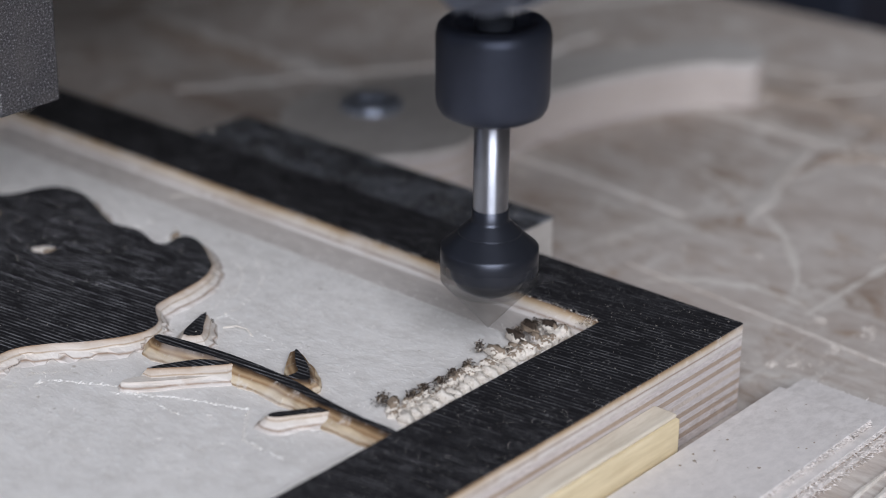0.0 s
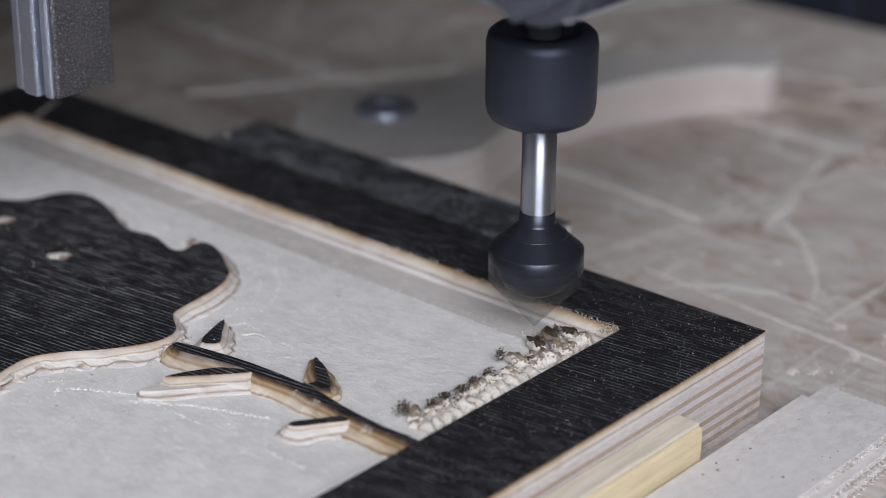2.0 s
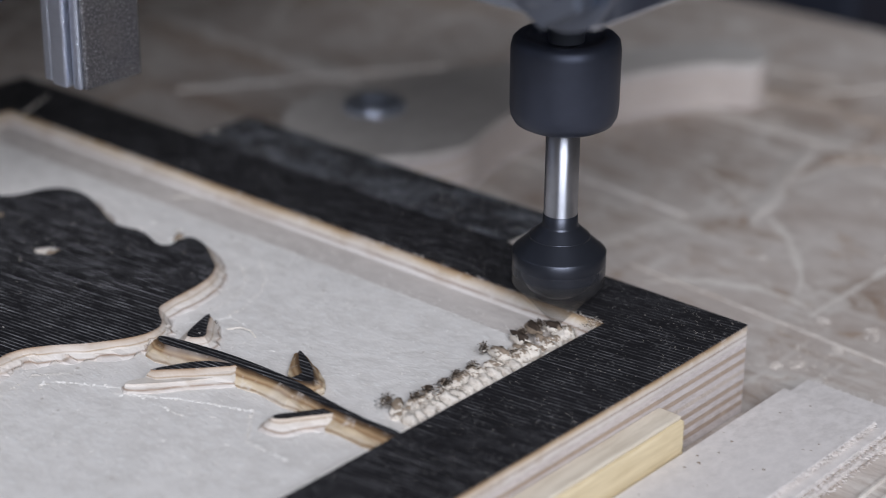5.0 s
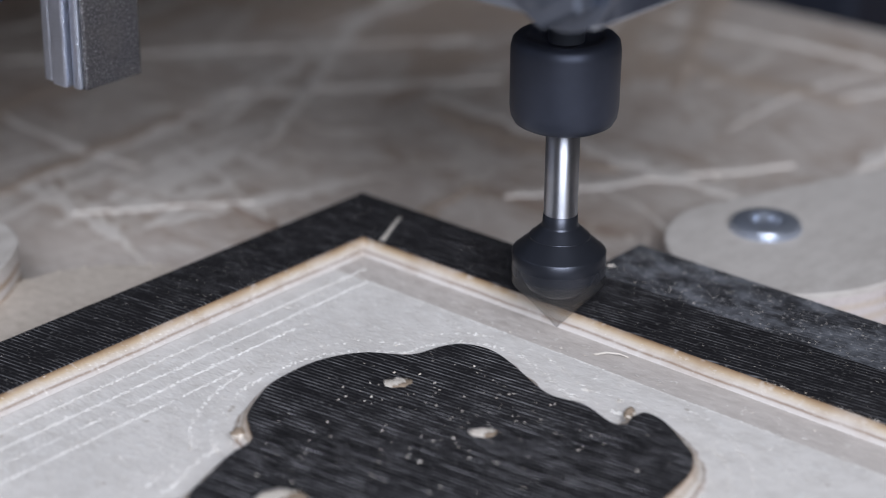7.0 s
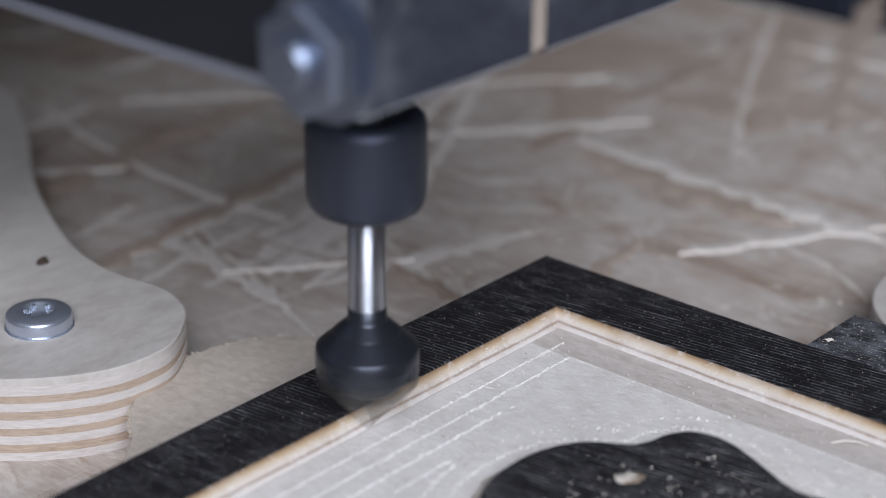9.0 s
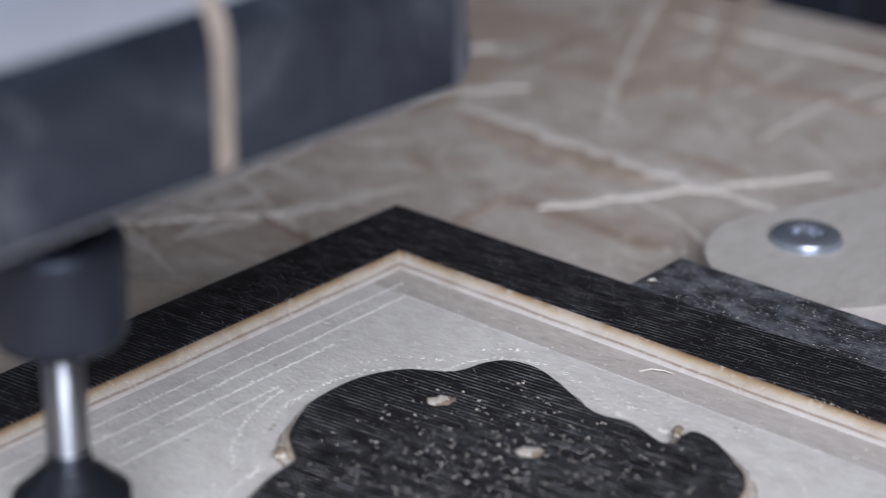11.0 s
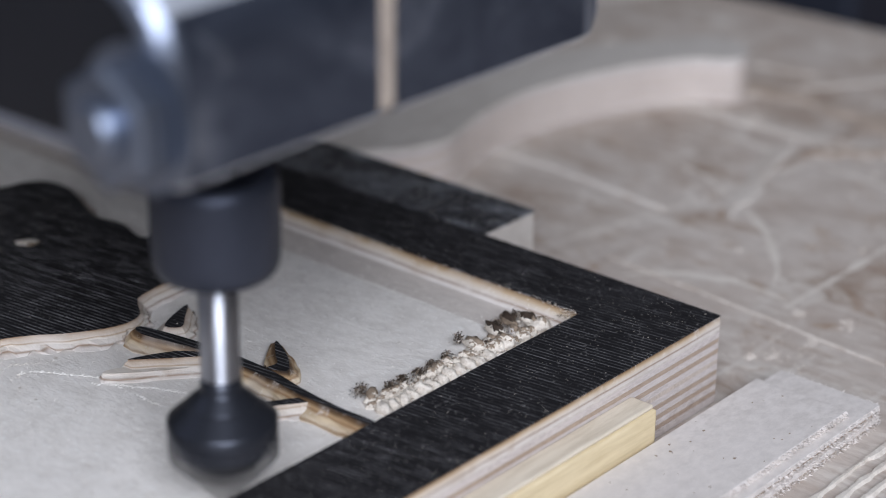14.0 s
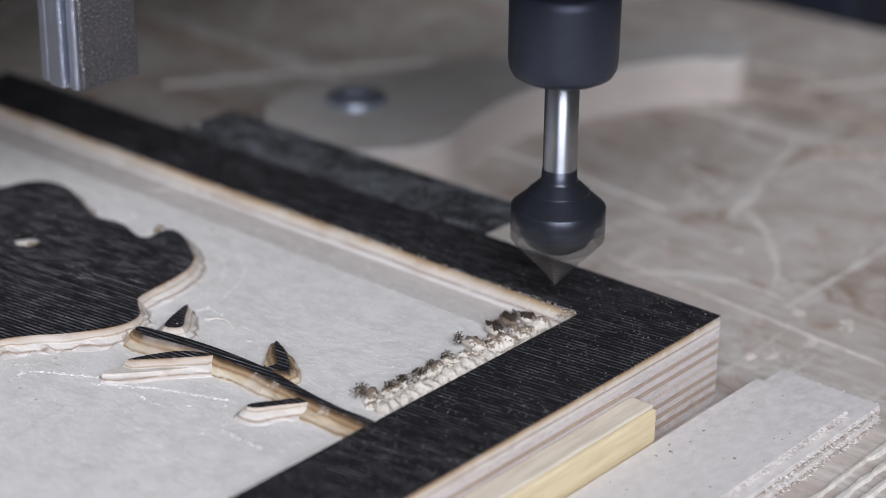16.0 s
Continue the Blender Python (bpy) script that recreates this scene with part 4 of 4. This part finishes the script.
# ---- sawdust and chips ----
def dust():
    d = on_bed(thing("sawdust", (0, 0, 0), "pale sawdust flecks scattered over the panel", "sawdust"))
    random.seed(3)
    bm = bmesh.new()
    def fleck(x, y, z, size):
        a, e = random.uniform(0, 6.28), random.uniform(0.3, 1)
        u = Vector((math.cos(a), math.sin(a), random.uniform(-0.1, 0.3))) * size
        w = Vector((-math.sin(a), math.cos(a), random.uniform(-0.1, 0.3))) * size * e
        p = Vector((x, y, z + size * 0.3))
        v = [bm.verts.new(q) for q in (p + u, p + w, p - u, p - w, p + Vector((0, 0, size * 0.4)))]
        for i in range(4):
            bm.faces.new((v[i], v[(i + 1) % 4], v[4]))
    for i in range(170):
        fleck(random.uniform(180, 250), random.gauss(305, 18), TOP, random.choice((0.08, 0.1, 0.14, 0.22)))
    for i in range(600):
        fleck(random.uniform(276, 291.5), random.uniform(183, 386), TOP, random.choice((0.05, 0.06, 0.08, 0.11)))
    for i in range(650):
        fleck(random.uniform(150, 291), random.uniform(183, 202), TOP, random.choice((0.05, 0.06, 0.08, 0.11)))
    for i in range(300):
        fleck(random.uniform(150, 275), random.uniform(371.5, 386), TOP, random.choice((0.05, 0.07, 0.1)))
    for i in range(700):
        fleck(random.uniform(162, 271), random.uniform(207, 366), POCKET, random.choice((0.1, 0.15, 0.3)))
    for i in range(300):
        fleck(random.uniform(293, 310), random.uniform(241, 328), 16.8, random.choice((0.1, 0.15, 0.2)))
    for i in range(140):
        fleck(random.gauss(322, 6), random.gauss(186, 6), 0, random.choice((0.1, 0.15, 0.3)))
    for i in range(500):
        fleck(random.uniform(300, 500), random.uniform(185, 640), 0, random.choice((0.3, 0.5, 0.9)))
    part("flecks", bm, CHEWED, d)
    d["kind"] = "stuff"
    # chips thrown by the cutter: they settle on the carving one puff after another
    for x, y, sx, sy, count, lands in ((222, 310, 16, 14, 120, 6.95), (215, 296, 18, 13, 190, 7.35), (228, 300, 14, 15, 190, 7.65), (208, 305, 16, 12, 150, 7.9), (262, 193, 16, 4, 90, 7.75)):
        puff = thing("wood_chips", (0, 0, 0), "pale loose wood chips thrown over the black facing", "wood chips", "wood shavings")
        bm = bmesh.new()
        for i in range(count):
            px, py = random.gauss(x, sx), random.gauss(y, sy)
            if y > 250 and not (182 < px < 248 and 272 < py < 330):
                continue
            if y < 250 and not (184 < py < 202 and px < 290):
                continue
            fleck(px, py, TOP, random.choice((0.14, 0.2, 0.26, 0.34)))
        part("chips", bm, CHEWED, puff)
        puff["kind"] = "stuff"
        PUFFS.append((puff, lands))


def curl(pts, z, w, label):
    c = on_bed(thing("wood_curl", (pts[0][0], pts[0][1], z), label, "wood shaving", "wood shavings"))
    bm = bmesh.new()
    last = None
    for i, q in enumerate(pts):
        h = 0.25 + 0.5 * math.sin(3.1 * i / (len(pts) - 1))
        row = [bm.verts.new((q[0] - pts[0][0], q[1] - pts[0][1] - w / 2, h - 0.2)), bm.verts.new((q[0] - pts[0][0] + 0.1, q[1] - pts[0][1], h)), bm.verts.new((q[0] - pts[0][0], q[1] - pts[0][1] + w / 2, h - 0.2))]
        if last:
            bm.faces.new((last[0], last[1], row[1], row[0])), bm.faces.new((last[1], last[2], row[2], row[1]))
        last = row
    part("shaving", bm, CHEWED, c)


def curls():
    curl([(268.2, 308.6), (269.6, 307.0), (270.6, 305.0), (271.3, 303.5)], POCKET + 0.05, 0.6, "thin curled wood shaving on the pocket floor")
    curl([(297.0, 327.2), (297.4, 326.2), (297.7, 325.4)], 16.9, 1.2, "small pale wood chip on the black strip")
    curl([(232.0, 255.0), (233.5, 253.0), (233.8, 250.5), (233.0, 248.4)], POCKET + 0.1, 0.4, "thin curled wood shaving beside the stem")


bed()
panel()
curls()
clamps()
dust()


# ---- the spindle; its origin is where the cutter meets the shank ----
def spindle():
    s = thing("router_spindle", (272.8, 205.2, 36.4), "dark aluminium spindle mount with a black collet nut", "router spindle")
    nut = [(3.2, 18.0), (7.4, 18.1), (8.7, 18.8), (9.3, 19.9), (9.55, 21.6), (9.6, 32), (9.3, 33.5), (8.6, 34.2), (6.6, 34.3), (6.6, 33.3), (0, 33.3)]
    part("collet_nut", turned(nut, 72), NUT_BLACK, s, "smooth black collet nut", smooth=True)
    part("shaft", turned([(3.2, 32.4), (3.2, 44.0), (5.5, 44.5), (5.5, 52.5)], 48), ZINC, s, "grey steel spindle shaft", smooth=True)
    # motor added above the view, where it shades the bed behind the mount
    part("motor_body", turned([(0, 77.1), (24, 77.1), (26, 79), (26, 238), (23, 243), (0, 243)], 48), NUT_BLACK, s, "dark spindle motor body", smooth=False)
    # mount block: profile in y and z, drawn along x
    def bar(x0, x1, g=0.0, f=-31):
        prof = [(f + 0.8 + g, 49.3 + g), (f + g, 50.1 + g), (f + g, 65)] + [(f + 12 - (12 - g) * math.cos(radians(a)), 65 + (12 - g) * math.sin(radians(a))) for a in range(10, 91, 10)] + [(62 - g, 77 - g), (62 - g, 49.3 + g)]
        bm = bmesh.new()
        rr = [[bm.verts.new((x, y, z)) for y, z in prof] for x in (x0, x1)]
        bm.faces.new(rr[0]), bm.faces.new(rr[1][::-1])
        for i in range(len(prof)):
            j = (i + 1) % len(prof)
            bm.faces.new((rr[0][i], rr[1][i], rr[1][j], rr[0][j]))
        return bm
    def rounded(bm, off):
        bmesh.ops.recalc_face_normals(bm, faces=bm.faces)
        far = max((v.co.x for v in bm.verts), key=abs)
        es = [e for e in bm.edges if all(abs(v.co.x - far) < 1e-6 for v in e.verts)]
        made = bmesh.ops.bevel(bm, geom=es, offset=off, segments=5, affect="EDGES", profile=0.5)
        # bevel faces carry the painted edge highlight
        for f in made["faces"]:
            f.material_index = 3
        # by facing: ends darker; top, rounding and lower rim painted as lit
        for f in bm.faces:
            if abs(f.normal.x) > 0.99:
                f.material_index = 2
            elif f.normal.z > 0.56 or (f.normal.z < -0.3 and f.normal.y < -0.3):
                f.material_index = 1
        return bm
    body = part("mount_block", rounded(bar(-36, 1.4), 3.4), [MOUNT, BARE_LIT, END_DARK, EDGE_GLINT], s)
    part("mount_block", rounded(bar(4.9, 53.2), 7.0), [MOUNT, BARE_LIT, END_DARK, EDGE_GLINT], s)
    part("slot_filler", bar(1.3, 5.0, 0.3), SLOT_WOOD, s, "pale wooden filler in the slot")
    # clamp bolt on the end
    b = (-36, -26.6, 58.6)
    def along_x(bm):
        bmesh.ops.rotate(bm, matrix=Matrix.Rotation(radians(-90), 3, "Y"), verts=bm.verts)
        return bm
    part("washer", along_x(turned([(3, 0), (9.4, 0), (9.4, 0.9), (3, 0.9)], 40)), BOLT, body, at=b, smooth=False)
    hexn = turned([(7.2, 1.0), (8.1, 1.5), (8.1, 5.4), (7.2, 6.2), (3.8, 6.3)], 6)
    part("hex_nut", along_x(hexn), BOLT, body, at=b)
    part("stud", along_x(turned([(4, 0), (4, 7.6), (3.2, 8.4), (0, 8.4)], 24)), BOLT, body, at=b, smooth=False)
    bit = thing("router_bit", (272.8, 205.2, 36.4), "dark V-groove router bit with a bright steel shank", "router bit")
    part("shank", turned([(3.01, 0.6), (3.01, 18.1)], 48), STEEL, bit, "bright steel shank", smooth=True)
    part("neck", turned([(3.0, 1.2), (3.12, 1.1), (3.2, -0.7), (3.45, -1.15)], 64, False), CUTTER, bit, smooth=True)
    part("shoulder", turned([(3.45, -1.15), (5.3, -2.95)], 64, False), CUTTER, bit, smooth=True)
    part("shoulder_ring", turned([(5.3, -2.95), (5.4, -2.98), (5.5, -3.2), (5.4, -3.28)], 64, False), CUTTER, bit, smooth=True)
    part("shoulder", turned([(5.4, -3.25), (8.25, -5.75)], 64, False), CUTTER, bit, smooth=True)
    part("cutter_body", turned([(8.25, -5.75), (8.45, -5.95), (8.45, -8.2)], 64, False), CUTTER, bit, smooth=True)
    part("cutter_core", turned([(6.9, -8.0), (6.7, -11.0), (5.6, -12.9), (3.6, -14.2), (0, -14.8)], 64), CUTTER, bit, "dark core of the cutter", smooth=True)
    part("cutter_edge", turned([(8.45, -8.2), (8.45, -10.0)], 64, False), SWEPT, bit, "grey sweep of the spinning cutting edge", smooth=True)
    part("cutter_edge", turned([(8.45, -10.0), (8.4, -12.0), (7.0, -13.6)], 64, False), SWEPT_LOW, bit, "thinner sweep of the spinning cutting edge", smooth=True)
    part("cutter_tip", turned([(7.0, -13.6), (4.2, -16.6), (0.1, -21.4)], 64, False), SWEPT_TIP, bit, "faint sweep of the spinning cutting tip", smooth=True)
    k = thing("carriage_rail", (272.8, 285, 52), "grey hammered metal carriage rail hanging from the gantry", "carriage")
    part("front_plate", box(-40.2, -26.6, 0, 11, 0, 90, 0.5), HAMMERED, k)
    part("carriage_plate", box(-130, -46, 14, 44, 15.5, 95, 1), NUT_BLACK, k, "black carriage plate")
    for y0, y1, x in ((0.6, 2.6, -41.3), (3.4, 7.4, -42.2), (8.2, 10.6, -41.4)):
        part("rib", box(x, -40.1, y0, y1, 0.2, 90, 0.5), RIB, k)
    return s, bit, k


SPINDLE, BIT, RAIL = spindle()

# ---- how things move: bed slide in mm; tool x and height in mm ----
BED_ROWS = [(0.0, -4.9), (0.2, -5.8), (0.4, -7.3), (0.6, -6.7), (0.7, -4.4), (0.8, -3.3), (0.9, -4.1), (1.0, -6.9), (1.2, -7.0), (1.5, -6.9), (1.7, -7.1), (1.8, -8.1),
            (1.9, -10.1), (2.0, -9.6), (2.2, -8.1), (2.3, -12.4), (2.4, -11.1), (2.5, -5.8), (2.6, -7.4), (2.7, -12.4), (2.8, -10.8), (2.9, -5.3), (3.0, -0.6),
            (3.1, -1.8), (3.3, -3.4), (3.7, -1.5), (4.3, -2.5), (4.8, 0.0), (4.95, -3.1), (5.5, -33.3), (6.0, -60.5), (6.5, -87.9), (7.0, -115.3), (7.5, -142.8), (7.83, -161.0),
            (7.93, -163.6), (8.2, -163.6), (10.2, -163.6), (10.31, -162.8), (10.5, -152.4), (11.0, -125.0), (11.5, -97.5), (12.0, -70.0), (12.5, -42.5), (13.0, -15.0), (13.2, -4.0), (13.3, 0.0), (13.6, 0.0), (16.0, 0.0)]
TOOL_ROWS = [(0.0, 253.0, 43.5), (0.1, 252.6, 46.0), (0.2, 255.8, 46.3), (0.3, 260.9, 46.3), (0.4, 261.6, 45.4), (0.5, 262.1, 39.8), (0.6, 263.6, 37.3), (0.7, 263.4, 38.2),
             (0.8, 260.3, 36.5), (0.9, 258.6, 37.3), (1.0, 258.6, 36.9), (1.1, 261.9, 37.1), (1.2, 262.0, 40.9), (1.3, 261.5, 45.5), (1.4, 262.1, 46.1), (1.5, 262.5, 45.2),
             (1.6, 263.5, 40.4), (1.7, 263.9, 37.6), (1.8, 265.8, 39.1), (1.9, 266.4, 40.0), (2.0, 266.1, 39.0), (2.2, 263.2, 36.7), (2.3, 265.5, 36.7), (2.4, 269.6, 36.9),
             (2.5, 267.8, 39.5), (2.6, 268.2, 39.2), (2.7, 270.5, 36.6), (2.8, 272.3, 37.5), (2.9, 272.7, 36.9), (3.0, 271.5, 36.7), (3.1, 267.6, 37.1), (3.4, 270.0, 37.0),
             (4.2, 271.0, 37.0), (4.8, 272.8, 36.4), (5.3, 272.8, 36.4), (7.83, 272.8, 36.4), (7.93, 273.4, 37.6), (8.0, 274.0, 38.7), (8.1, 271.5, 36.6), (8.2, 266.4, 36.3), (9.0, 222.0, 36.0), (10.05, 164.5, 35.7), (10.2, 160.2, 35.6),
             (13.35, 160.2, 35.6), (13.5, 162.1, 35.6), (13.6, 167.6, 35.7), (14.0, 189.6, 35.8), (14.5, 217.0, 36.3), (15.0, 240.5, 36.2), (15.5, 267.5, 36.5), (15.6, 272.4, 35.9), (15.7, 273.0, 38.0),
             (15.8, 273.0, 38.6), (15.9, 272.4, 41.7), (16.0, 272.1, 45.2)]


def motions():
    for ob in BED_THINGS:
        base = ob.matrix_basis.copy()
        walk(ob, [(t, Matrix.Translation((0, y * MM, 0)) @ base) for t, y in BED_ROWS])
    for ob in LOOSE:
        thrown = Matrix.Translation((0.075, 0.06, -0.0174))
        flight = Matrix.Translation((0.04, 0.03, 0.008))
        rows = [(t, Matrix.Translation((0, y * MM, 0))) for t, y in BED_ROWS if t <= 7.7]
        late = [(t, Matrix.Translation((0, y * MM, 0))) for t, y in BED_ROWS if t > 7.7]
        walk(ob, rows + [(late[0][0], late[0][1] @ flight)] + [(t, m @ thrown) for t, m in late[1:]])
    def slide(t):
        for (ta, ya), (tb, yb) in zip(BED_ROWS, BED_ROWS[1:]):
            if ta <= t <= tb:
                return ya + (yb - ya) * (t - ta) / (tb - ta)
        return BED_ROWS[-1][1]
    for ob, lands in PUFFS:
        rows = []
        for t in sorted(set([r[0] for r in BED_ROWS] + [lands - 0.3, lands - 0.15, lands, 12.55, 12.65, 12.8])):
            lift = (0.0, 0.0, 0.0)
            if t <= lands - 0.3 or t >= 12.8:
                lift = (150, 130, -TOP) if t < 9 else (-190, 60, -TOP)
            elif t < lands or 12.55 < t:
                lift = (80, 60, 30) if t < 9 else (-70, 25, 16)
            rows.append((t, Matrix.Translation((lift[0] * MM, (slide(t) + lift[1]) * MM, lift[2] * MM))))
        walk(ob, rows)
    for ob in (SPINDLE, BIT):
        walk(ob, [(t, pose(x * MM, 0.2052, z * MM)) for t, x, z in TOOL_ROWS])
    walk(RAIL, [(t, pose(x * MM, 0.285, 0.052)) for t, x, z in TOOL_ROWS])


motions()
